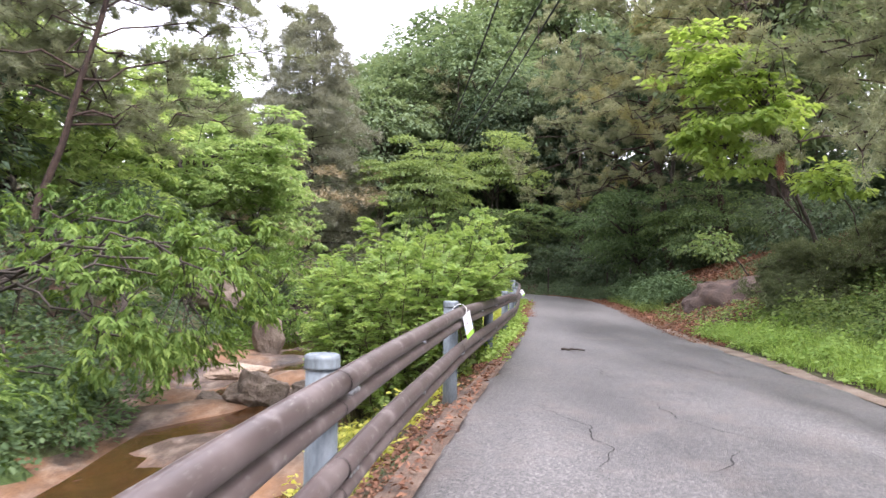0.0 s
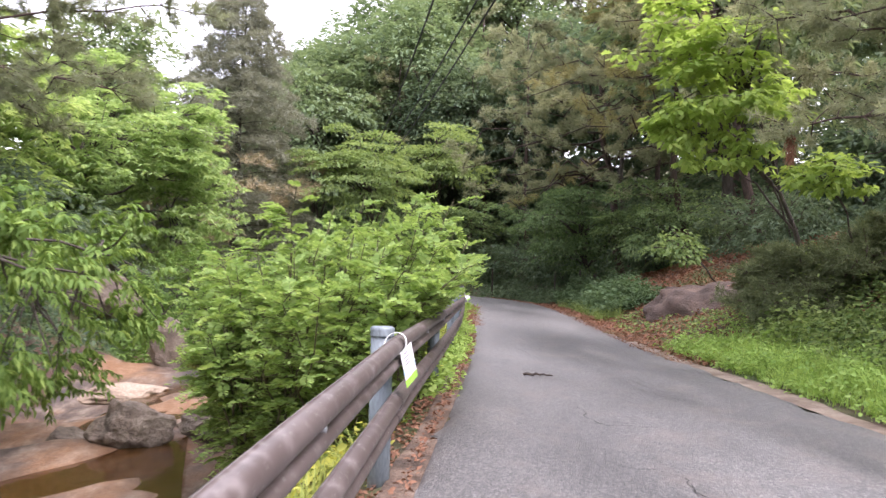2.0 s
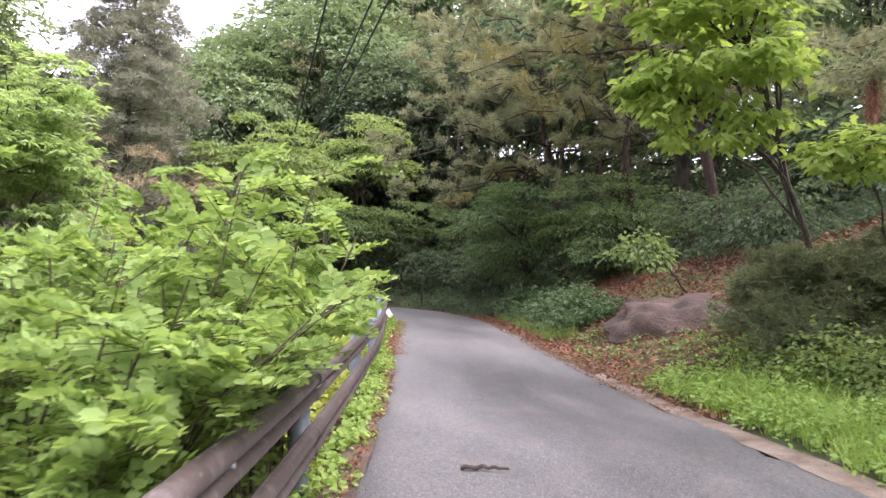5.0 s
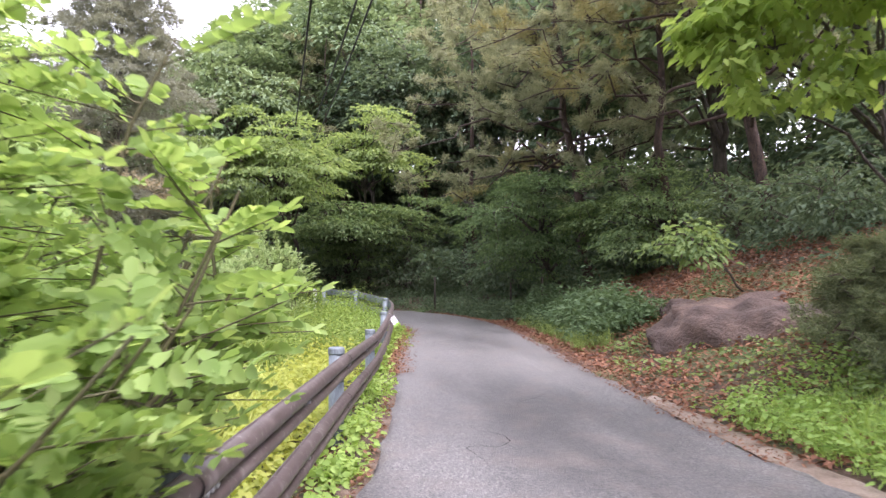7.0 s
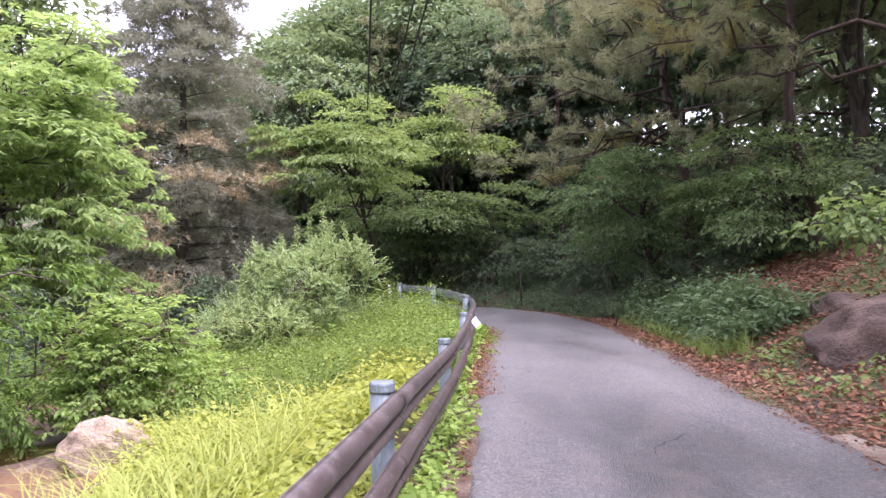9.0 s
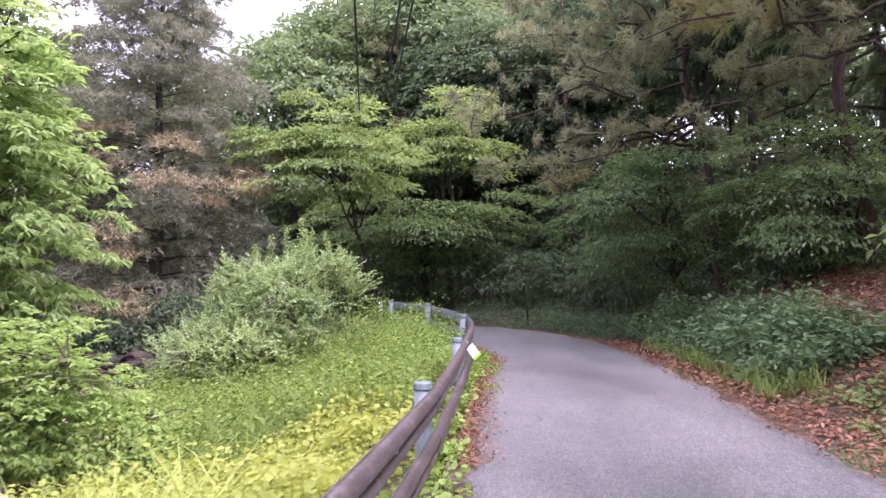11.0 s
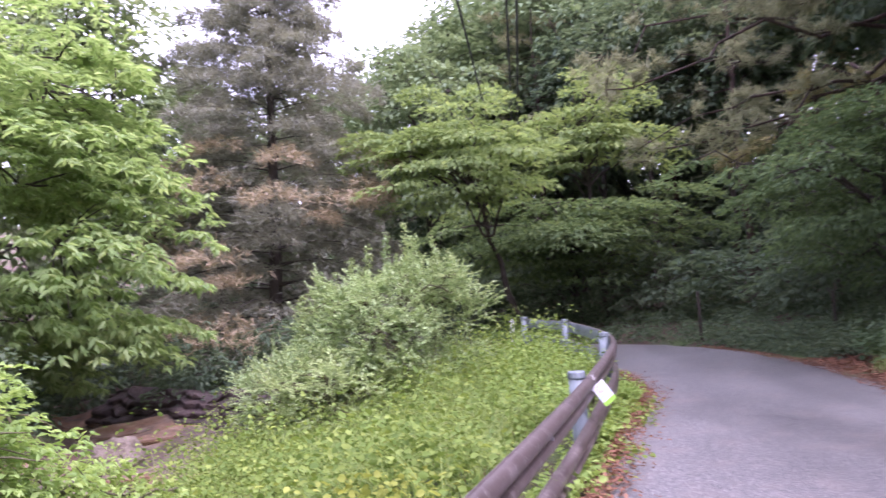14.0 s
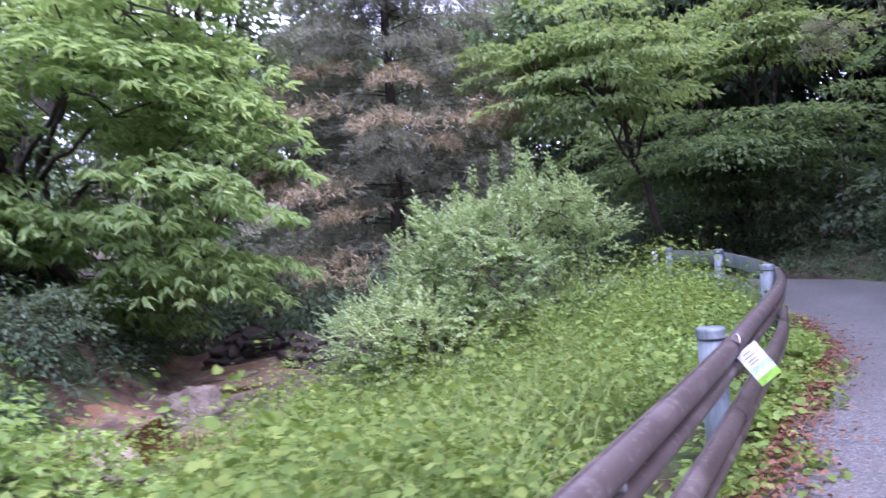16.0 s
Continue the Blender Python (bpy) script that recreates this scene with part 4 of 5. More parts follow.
def grass(name, label, picks, length, mat, seed, width=0.009, arch=0.6, thick=6):
    """Arching grass blades in tufts: three segments each."""
    rng = np.random.default_rng(seed)
    x, y = picks
    own = np.repeat(np.arange(len(x)), thick)
    n = len(own)
    x, y = x[own] + rng.normal(size=n) * 0.05, y[own] + rng.normal(size=n) * 0.05
    z = land(x[None], y[None])[0][0] - 0.02
    a = rng.uniform(0, 2 * np.pi, n)
    l = length * rng.uniform(0.45, 1.15, n)
    out = np.stack([np.cos(a), np.sin(a), np.zeros(n)], 1)
    side = np.stack([-np.sin(a), np.cos(a), np.zeros(n)], 1) * width * rng.uniform(0.6, 1.3, n)[:, None]
    base = np.stack([x, y, z], 1)
    ar = arch * rng.uniform(0.3, 1.2, n)
    rows = []
    for s in (0.0, 0.4, 0.75, 1.0):
        p = base + out * (l * ar * s**1.8)[:, None]
        p[:, 2] += l * (s - 0.45 * ar * s**2.6)
        w = side * (1 - s**2 * 0.97) / 2
        rows += [p - w, p + w]
    V = np.stack(rows, 1).reshape(-1, 3)
    i = 8 * np.arange(n)[:, None]
    F = np.concatenate([i + [[k, k + 1, k + 3, k + 2]] for k in (0, 2, 4)], 1).reshape(-1, 4)
    return tagged(new(name, mesh_from(name, V, F, mat)), label, "grass", kind="stuff")


def boulder(name, label, at, size, mat, seed, rough=0.2, turn=0.0, category="rock", facets=2.2, faces=()):
    """A weathered stone: a ball broken by planes and pitted."""
    bm = bmesh.new()
    bmesh.ops.create_icosphere(bm, subdivisions=3 if name == "ledge_stone" else 5, radius=1.0)
    rng = np.random.default_rng(seed)
    cuts = unit(rng.normal(size=(9, 3)))
    lim = rng.uniform(0.55, 0.9, 9)
    for way, k in faces:
        cuts, lim = np.vstack([cuts, unit(np.array(way, float))]), np.append(lim, k)
    for v in bm.verts:
        p = np.array(v.co)
        for c, k in zip(cuts, lim):
            over = p @ c - k
            if over > 0:
                p = p - c * over * 0.85
        q = Vector(p)
        p = p * (1 + rough * noise.fractal(q * facets + Vector((seed, 0, 0)), 1.0, 2.0, 5))
        v.co = p * np.array(size)
    for f in bm.faces:
        f.smooth = True
    me = bpy.data.meshes.new(name)
    bm.to_mesh(me)
    bm.free()
    me.materials.append(mat)
    ob = new(name, me)
    ob.matrix_world = pose(*at, 0, 0, turn)
    return tagged(ob, label, category)


# ---- the left side: bushes, stream trees, chestnuts, fir ----
compound_bush("locust_bush", "bright green feathery locust bush behind the guard rail", (-0.6, 10.5, ground_at(-0.6, 10.5) + 0.1), (2.0, 2.5), 180, 32, M_LOCUST, 11, 0.058, 9, height=2.8, lean=(0.6, 0.1), fence=POSTS)
PEACH = dict(shoot=21, reach=0.36, hang=1.15, rise=0.5)
broad_tree("stream_tree", "low spreading tree with long drooping leaves over the stream", (-6.8, 9.6, ground_at(-6.8, 9.6)), (-5.0, 10.4, 0.95), (2.5, 3.2, 1.6), 150, 84, (0.125, 0.042), M_PEACH, 0.06, 21, 0.36, 0.22, 0.45, 0.7, 15, low=-0.7, gaps=0.5, **PEACH)
broad_tree("stream_tree", "leafy tree with long drooping leaves on the stream bank", (-8.8, 14.2, ground_at(-8.8, 14.2)), (-7.4, 14.4, 1.35), (2.7, 3.0, 1.75), 140, 84, (0.13, 0.044), M_PEACH, 0.09, 22, 0.42, 0.25, 0.45, 0.7, 18, low=-0.85, gaps=0.7, **PEACH)
broad_tree("stream_tree", "dense leafy tree on the far stream bank", (-9.0, 7.0, ground_at(-9.0, 7.0)), (-8.3, 7.2, 1.6), (2.2, 2.6, 1.9), 110, 84, (0.125, 0.042), M_PEACH, 0.09, 23, 0.42, 0.25, 0.45, 0.7, 14, low=-0.85, gaps=0.8, **PEACH)
broad_tree("stream_bush", "leafy green bush leaning over the stream", (-5.3, 21.2, ground_at(-5.3, 21.2)), (-4.6, 20.9, 0.5), (1.7, 1.4, 1.6), 90, 70, (0.12, 0.045), M_PEACH, 0.05, 27, 0.4, 0.25, 0.45, 0.4, 12, category="bush", low=-0.8, shoot=10, reach=0.4, hang=0.6)
broad_tree("stream_bush", "green bush with long leaves on the far stream bank", (-5.6, 7.6, ground_at(-5.6, 7.6)), (-5.6, 7.5, -0.25), (0.9, 1.5, 0.7), 60, 56, (0.14, 0.04), M_PEACH, 0.04, 26, 0.4, 0.3, 0.4, 0.6, 10, category="bush", low=-0.6, shoot=14, reach=0.4, hang=0.7)
broad_tree("chestnut_tree", "large chestnut tree with pale green layered sprays", (-10.8, 29.8, ground_at(-10.8, 29.8)), (-10.2, 29.2, 4.7), (4.7, 4.6, 4.7), 270, 210, (0.23, 0.08), M_CHEST, 0.2, 31, 1.0, 0.1, 0.35, 0.32, 22, gaps=1.1, fan=8)
broad_tree("chestnut_tree", "chestnut tree with pale green layered sprays", (-14.0, 22.5, ground_at(-14, 22.5)), (-12.8, 22.2, 4.8), (4.0, 3.9, 4.6), 200, 170, (0.24, 0.08), M_CHEST, 0.24, 32, 1.05, 0.1, 0.55, 0.32, 22, gaps=0.8, fan=8)
layered_conifer("fir_tree", "tall dark fir with browned lower sprays", (-7.3, 38.8, ground_at(-7.3, 38.8)), 15.2, 5.2, 41, M_FIR, M_DEADFIR, 29, size=0.27, thick=160, tuft=8)
broad_tree("stream_bush", "yellow-green leafy bush at the stream's edge", (-2.0, 22.4, ground_at(-2.0, 22.4)), (-2.1, 22.5, -0.22), (1.1, 1.0, 0.72), 110, 52, (0.085, 0.045), M_LOCUST, 0.03, 24, 0.3, 0.35, 0.3, 0.3, 10, bark=M_STEM, category="bush", low=-0.5)
broad_tree("stream_bush", "bright yellow-green bush beside the pale boulder", (-2.6, 21.75, ground_at(-2.6, 21.75)), (-2.65, 21.7, 0.42), (1.15, 0.95, 1.05), 160, 56, (0.09, 0.047), M_LOCUST, 0.03, 28, 0.32, 0.35, 0.3, 0.3, 12, bark=M_STEM, category="bush", low=-0.8, fan=7)
broad_tree("stream_bush", "dense green bush on the far stream bank", (-7.0, 23.2, ground_at(-7.0, 23.2)), (-6.7, 23.0, 0.1), (1.6, 1.6, 0.9), 80, 60, (0.13, 0.06), M_PEACH, 0.05, 25, 0.45, 0.3, 0.35, 0.4, 12, category="bush", low=-0.7, fan=8)

# ---- beyond the bend ----
broad_tree("maple_tree", "maple with flat light green layers of leaves", (0.6, 42.6, ground_at(0.6, 42.6)), (-1.2, 38.6, 6.6), (3.4, 2.4, 2.3), 52, 170, (0.20, 0.09), M_MAPLE, 0.13, 51, 1.05, 0.08, 0.05, 0.14, 24, gaps=0.9)
broad_tree("maple_tree", "maple with flat green layers of leaves", (3.2, 45.6, ground_at(3.2, 45.6)), (2.6, 43.0, 7.6), (3.2, 2.2, 2.4), 46, 150, (0.20, 0.09), M_MAPLE, 0.13, 55, 1.1, 0.08, 0.05, 0.14, 22, gaps=0.9)
broad_tree("understorey_tree", "dark maple with flat drooping layers of leaves", (2.4, 46.5, ground_at(2.4, 46.5)), (1.6, 42.6, 4.0), (5.2, 2.4, 1.7), 80, 170, (0.20, 0.09), M_UNDER, 0.14, 52, 1.3, 0.05, 0.05, 0.15, 22)
broad_tree("understorey_tree", "dark green understorey tree over the road", (9.6, 33.2, ground_at(9.6, 33.2)), (8.0, 32.2, 3.7), (2.9, 3.2, 2.0), 95, 130, (0.13, 0.062), M_UNDER, 0.09, 53, 0.8, 0.12, 0.2, 0.25, 24, gaps=0.8)
broad_tree("understorey_tree", "dark green understorey tree on the bank", (11.4, 28.0, ground_at(11.4, 28.0)), (10.2, 28.0, 3.6), (2.2, 2.4, 1.5), 70, 130, (0.13, 0.062), M_UNDER, 0.09, 54, 0.8, 0.12, 0.2, 0.25, 20, gaps=0.8)

# ---- the right bank ----
broad_tree("young_oak", "young oak with bright yellow-green leaves on the bank", (8.9, 16.6, ground_at(8.9, 16.6)), (6.4, 15.7, 5.3), (1.4, 1.4, 1.95), 66, 60, (0.21, 0.115), M_OAK, 0.06, 61, 0.5, 0.14, 0.2, 0.2, 26, gaps=0.9, fan=7)
broad_tree("young_oak", "low oak bough with bright green leaves", (9.3, 15.6, ground_at(9.3, 15.6)), (7.9, 14.6, 3.4), (0.75, 0.75, 0.4), 14, 50, (0.18, 0.10), M_OAK, 0.03, 64, 0.4, 0.14, 0.1, 0.2, 7, fan=7)
broad_tree("bank_shrub", "green leafy shrub on the litter-covered bank", (9.2, 21.2, ground_at(9.2, 21.2)), (7.8, 20.95, 2.35), (0.6, 0.55, 0.38), 18, 30, (0.15, 0.08), M_MAPLE, 0.03, 62, 0.36, 0.45, 0.3, 0.5, 14, category="bush")
pine("pine_tree", "red pine with crooked limbs reaching over the road", (12.3, 25.0, ground_at(12.3, 25.0)), 14.0, 8.6, 71, 36, 13, 8, 18, 0.22, low=0.2, lean=(-3.2, -0.3), aim=math.pi * 1.05, yellow=0.14, trunk_r=0.18, width=0.019)
pine("pine_tree", "tall red pine with spreading limbs beyond the bank", (10.9, 34.2, ground_at(10.9, 34.2)), 14.5, 8.5, 76, 36, 13, 7, 15, 0.26, low=0.3, lean=(-2.0, 0.3), aim=math.pi * 1.1, yellow=0.1, trunk_r=0.22, width=0.026, sag=0.45)
pine("pine_tree", "red pine with yellowing limbs over the bank", (10.9, 27.6, ground_at(10.9, 27.6)), 11.5, 6.6, 79, 20, 12, 7, 16, 0.22, low=0.38, lean=(-1.2, -0.6), aim=math.pi * 1.05, yellow=0.3, trunk_r=0.16, width=0.019)
pine("pine_tree", "tall red pine with crooked limbs on the hillside", (14.2, 30.0, ground_at(14.2, 30.0)), 13.0, 7.0, 77, 26, 12, 8, 15, 0.26, low=0.3, lean=(-1.5, -0.3), aim=math.pi * 1.1, yellow=0.2, trunk_r=0.2, width=0.026, sag=0.4)
pine("pine_tree", "pine with long grey-green needles beside the road", (10.2, 11.8, ground_at(10.2, 11.8)), 10.0, 4.7, 72, 36, 18, 8, 20, 0.18, low=0.16, lean=(-1.0, 0.4), aim=math.pi, trunk_r=0.16, width=0.014)
pine("pine_tree", "leaning pine with sparse limbs on the far bank", (-9.6, 16.5, ground_at(-9.6, 16.5)), 12.5, 5.0, 73, 54, 20, 8, 20, 0.2, low=0.25, lean=(3.2, 1.0), trunk_r=0.105, width=0.016)
pine("pine_tree", "dark pine with drooping limbs on the far bank", (-12.6, 17.5, ground_at(-12.6, 17.5)), 11.5, 5.2, 70, 50, 18, 8, 18, 0.22, low=0.25, lean=(0.6, 0.2), trunk_r=0.15, width=0.018, sag=0.2)
pine("dwarf_pine", "low dark pine shrub on the bank beside the rock", (8.0, 15.9, ground_at(8.0, 15.9)), 1.1, 1.4, 74, 64, 13, 8, 18, 0.12, low=0.06, trunk_r=0.06, mat=M_DPINE, width=0.013)

pine("dwarf_pine", "low dark pine shrub on the bank", (9.7, 15.0, ground_at(9.7, 15.0)), 1.0, 1.8, 75, 50, 13, 8, 18, 0.13, low=0.06, trunk_r=0.06, mat=M_DPINE, width=0.013)

def pine_bough():
    """A long low bough of the roadside pine with a dead brown sprig at its tip."""
    rng = np.random.default_rng(78)
    bough = thing("pine_bough", (0, 0, 0), "long low pine bough with a dead brown sprig", "branch")
    line = bend((10.0, 11.8, 3.7), (5.35, 11.5, 3.45), 0.25, 14, 0.05, rng)
    paths, tufts, ways = [(line, np.linspace(0.05, 0.01, 14))], [], []
    for k in range(34):
        q = line[int(rng.integers(3, 14))]
        e = q + unit(rng.normal(size=3) * [1, 1, 0.5] + [-0.4, 0, 0.1]) * rng.uniform(0.25, 0.6)
        paths.append((bend(q, e, 0.03, 4), np.linspace(0.012, 0.004, 4)))
        for t in rng.uniform(0.3, 1.05, 6):
            tufts.append(q + (e - q) * t)
            ways.append(unit(e - q))
    V, F = tubes(paths, 5)
    piece("limb", mesh_from("limb", V, F, M_PBARK, True), bough)
    T, W = np.array(tufts), np.array(ways)
    own = np.repeat(np.arange(len(T)), 26)
    V, F = needle_arrays(T[own] + rng.normal(size=(len(own), 3)) * 0.03, W[own] * 0.5 + unit(rng.normal(size=(len(own), 3))), 0.15 * rng.uniform(0.7, 1.2, len(own)), 0.010, rng)
    piece("foliage", mesh_from("foliage", V, F, M_NEEDLE), bough)
    own = np.linspace(0, 1, 260)[:, None]
    P = line[-1] + np.array([0, 0, -0.42]) * own + rng.normal(size=(260, 3)) * 0.03
    V, F = needle_arrays(P, rng.normal(size=(260, 3)) * 0.35 + [0, 0, -1.0], 0.13, 0.012, rng)
    piece("dead_sprig", mesh_from("dead_sprig", V, F, M_LITTER), bough, "hanging dead brown sprig")


pine_bough()

# ---- the silvery bush on the slope ----
SPRIG = dict(shoot=22, reach=0.42, hang=-0.05, rise=0.45)
broad_tree("silver_bush", "rounded bush with small silvery green leaves on the slope", (-1.2, 31.0, ground_at(-1.2, 31.0) - 0.1), (-1.25, 30.8, 1.15), (1.75, 1.8, 1.35), 230, 132, (0.08, 0.038), M_BUSH, 0.05, 81, 0.24, 0.35, 0.55, 0.1, 26, bark=M_STEM, category="bush", low=-0.75, gaps=0.8, **SPRIG)
broad_tree("silver_bush", "low bush with small silvery green leaves on the slope", (-2.9, 29.9, ground_at(-2.9, 29.9) - 0.1), (-2.9, 29.9, 0.15), (1.2, 1.2, 0.85), 100, 110, (0.07, 0.03), M_BUSH, 0.04, 82, 0.28, 0.5, 0.5, 0.1, 14, bark=M_STEM, category="bush", low=-0.6, gaps=0.9, **SPRIG)
broad_tree("silver_bush", "low straggling bush on the lower slope", (-2.0, 28.9, ground_at(-2.0, 28.9) - 0.1), (-2.0, 28.9, 0.2), (1.1, 1.0, 0.7), 70, 110, (0.07, 0.03), M_BUSH, 0.03, 83, 0.28, 0.5, 0.45, 0.1, 12, bark=M_STEM, category="bush", low=-0.5, gaps=0.9, **SPRIG)
rngs = np.random.default_rng(84)
for x, y, h in ((-0.8, 30.6, 2.95), (-1.4, 30.6, 3.0), (-2.6, 30.2, 2.3), (-0.2, 31.0, 2.6), (0.1, 30.8, 2.3), (-3.0, 30.1, 1.9), (-1.1, 30.9, 3.25), (-1.0, 31.1, 3.0), (-0.5, 30.7, 2.85), (-1.7, 30.4, 2.8), (-2.2, 30.8, 2.6)):
    z = ground_at(x, y)
    line = bend((x, y, z), (x + 0.12, y, h + 0.1), 0.0, 8, 0.04, rngs)
    shoot = thing("silver_shoot", (0, 0, 0), "upright leafy shoot rising from the silvery bush", "branch", "shoots of the bush")
    V, F = tubes([(line, np.linspace(0.014, 0.004, 8))], 5)
    piece("stem", mesh_from("stem", V, F, M_STEM, True), shoot)
    P = np.stack([np.interp(rngs.uniform(0.45, 1, 260), np.linspace(0, 1, 8), line[:, i]) for i in range(3)], 1)
    f = rngs.uniform(0.45, 1, 260)
    P = np.stack([np.interp(f, np.linspace(0, 1, 8), line[:, i]) for i in range(3)], 1) + rngs.normal(size=(260, 3)) * 0.09 * (1.3 - f)[:, None]
    D = rngs.normal(size=(260, 3)) + [0, 0, 0.6]
    V, F = leaf_arrays(P, D, np.array([0, 0, 1.0]) + rngs.normal(size=(260, 3)) * 0.3, 0.085, 0.04)
    piece("foliage", mesh_from("foliage", V, F, M_BUSH), shoot)

# ---- far woods ----
rng = np.random.default_rng(90)
proto_a = broad_tree("wood_tree", "tall green woodland tree, its leaves paled for haze", (4, 60, ground_at(4, 60)), (4, 60, ground_at(4, 60) + 10.5), (4.4, 4.4, 6.2), 170, 60, (0.42, 0.19), M_HAZED_WOOD, 0.24, 91, 1.5, 0.2, 0.45, 0.35, 22, group="woodland trees", gaps=1.5)
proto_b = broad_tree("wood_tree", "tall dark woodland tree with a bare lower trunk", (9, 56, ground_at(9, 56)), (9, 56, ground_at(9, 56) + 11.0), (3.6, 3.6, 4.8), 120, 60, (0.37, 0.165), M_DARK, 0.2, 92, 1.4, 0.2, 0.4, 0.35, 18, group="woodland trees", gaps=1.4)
proto_c = pine("wood_pine", "tall woodland pine with a bare trunk", (14, 50, ground_at(14, 50)), 16, 5.0, 93, 20, 7, 6, 12, 0.36, low=0.42, trunk_r=0.2, group="woodland trees", width=0.036)
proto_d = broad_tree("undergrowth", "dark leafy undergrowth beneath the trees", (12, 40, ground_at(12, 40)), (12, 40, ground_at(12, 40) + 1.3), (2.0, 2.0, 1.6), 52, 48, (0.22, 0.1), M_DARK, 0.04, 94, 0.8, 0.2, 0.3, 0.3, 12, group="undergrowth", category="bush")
proto_e = layered_conifer("wood_fir", "dark green woodland fir with drooping branches", (-16, 52, ground_at(-16, 52)), 13, 3.6, 95, M_FIR, None, 13, group="woodland trees", size=0.45, thick=60, tuft=3)


def plant(proto, x, y, s=1.0, turn=0.0, sink=0.1):
    ob = copy_thing(proto, pose(x, y, ground_at(x, y) - sink, 0, 0, turn))
    ob.scale = (s, s, s * (0.92 + 0.16 * ((x * 7.3 + y * 3.1) % 1.0)))
    return ob


FAR = []
for k in range(420):
    x, y = rng.uniform(-40, 40), rng.uniform(2, 70)
    d = min(near(LD, np.array(x), np.array(y))[0], near(RD, np.array(x), np.array(y))[0])
    ds = near(STREAM, np.array(x), np.array(y))[0]
    bearing = math.degrees(math.atan2(x, max(y, 0.1)))
    inner = -16 < x < 12.5 and -8 < y < 47
    if d < 6 or ds < 5 or x > 9 + 0.62 * y or x < -10 - 0.7 * y or inner or (y > 0 and -20 < bearing < -4 and y < 90):
        continue
    if any((x - a) ** 2 + (y - b) ** 2 < 46 for a, b in FAR):
        continue
    FAR.append((x, y))
FAR += [(-18, -14), (-12, -24), (15, -16), (9, -30), (-5, -36), (20, -5), (-20, -3)]
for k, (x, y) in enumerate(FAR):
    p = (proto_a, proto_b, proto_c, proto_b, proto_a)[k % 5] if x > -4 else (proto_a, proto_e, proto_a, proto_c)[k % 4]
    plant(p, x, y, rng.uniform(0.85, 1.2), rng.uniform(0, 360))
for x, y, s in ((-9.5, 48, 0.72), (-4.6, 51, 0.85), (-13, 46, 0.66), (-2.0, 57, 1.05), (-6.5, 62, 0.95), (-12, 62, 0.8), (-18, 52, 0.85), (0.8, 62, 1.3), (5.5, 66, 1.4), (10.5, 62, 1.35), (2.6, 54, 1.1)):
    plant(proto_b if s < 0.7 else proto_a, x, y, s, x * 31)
for x, y, s in ((5.5, 48, 0.85), (8.5, 45, 0.9), (15.5, 33, 0.9), (14.5, 21, 0.8), (1.0, 51, 0.9), (13.5, 17, 0.75), (7, 52, 0.95), (3.8, 50, 0.85), (11.5, 48, 1.0), (15.5, 42, 1.0), (17, 36, 1.0)):
    plant(proto_b if y > 46 and int(x * 2) % 2 else proto_c, x, y, s, x * 47)
for x, y, s, p in ((-13, 37, 0.8, proto_a), (-14.5, 14.5, 0.8, proto_c), (-17, 20, 0.8, proto_c), (-13, 8.5, 0.7, proto_c), (-18.5, 31, 0.75, proto_a)):
    plant(p, x, y, s, x * 53)
for x, y, s in ((8.8, 37, 0.9), (7.4, 40, 1.0), (4.8, 43.2, 1.0), (1.5, 45.8, 1.1), (-2, 47, 1.1), (-6, 48, 1.1), (10.8, 30, 0.8), (12, 25, 0.8), (11.4, 21.8, 0.7), (-7.2, 34.5, 0.9), (-4.4, 35.4, 0.8), (-9.5, 36.5, 1.0), (-12, 34.5, 1.0), (-9.0, 25.8, 0.55), (-7.4, 26.6, 0.5), (-8.8, 20.2, 0.9), (-10.4, 26.5, 0.8), (12.4, 14, 0.8), (11, 9, 0.8), (10.4, 13.4, 0.6), (-10.4, 10, 1.0), (-10.2, 4.5, 1.0), (-3.4, 42.2, 0.8), (6.5, 50, 1.5), (2.2, 53, 1.5), (-2.5, 53, 1.7), (10.5, 46, 1.5), (13.5, 42, 1.5), (-7, 53, 1.8), (15, 37, 1.5), (16, 31, 1.5), (-12, 51, 1.8), (9, 56, 1.7), (4.5, 58, 1.7), (14.5, 50, 1.7), (18, 26, 1.6), (17, 19, 1.5), (-16, 40, 1.5), (-14, 30, 1.3), (-13, 17, 1.4), (-12.5, 12, 1.4)):
    plant(proto_d, x, y, s, x * 61)

for x, y in ((-4, 64), (1, 66), (6, 63), (11, 66), (16, 60), (20, 54), (22, 46), (24, 38), (22, 30), (26, 22), (-9, 66), (8.5, 60), (13, 56)):
    plant(proto_d, x, y, 2.5, x * 71)

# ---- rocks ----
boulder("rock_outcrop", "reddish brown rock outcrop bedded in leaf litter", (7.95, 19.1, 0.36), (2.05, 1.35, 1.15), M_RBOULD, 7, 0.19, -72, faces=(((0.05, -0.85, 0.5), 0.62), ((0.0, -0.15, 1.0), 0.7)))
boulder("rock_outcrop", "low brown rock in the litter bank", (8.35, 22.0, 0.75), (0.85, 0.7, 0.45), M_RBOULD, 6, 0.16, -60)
boulder("boulder", "pale rounded boulder at the stream's edge", (-2.18, 19.75, -0.5), (0.54, 0.46, 0.5), M_PALEROCK, 7, 0.15, 15)
boulder("boulder", "dark angular boulder on the granite bed", (-3.05, 12.0, -0.6), (0.5, 0.42, 0.42), M_DROCK, 8, 0.2, 30)
boulder("boulder", "small dark stone beside the boulder", (-3.85, 12.1, -0.8), (0.28, 0.22, 0.2), M_DROCK, 9, 0.16, 80)
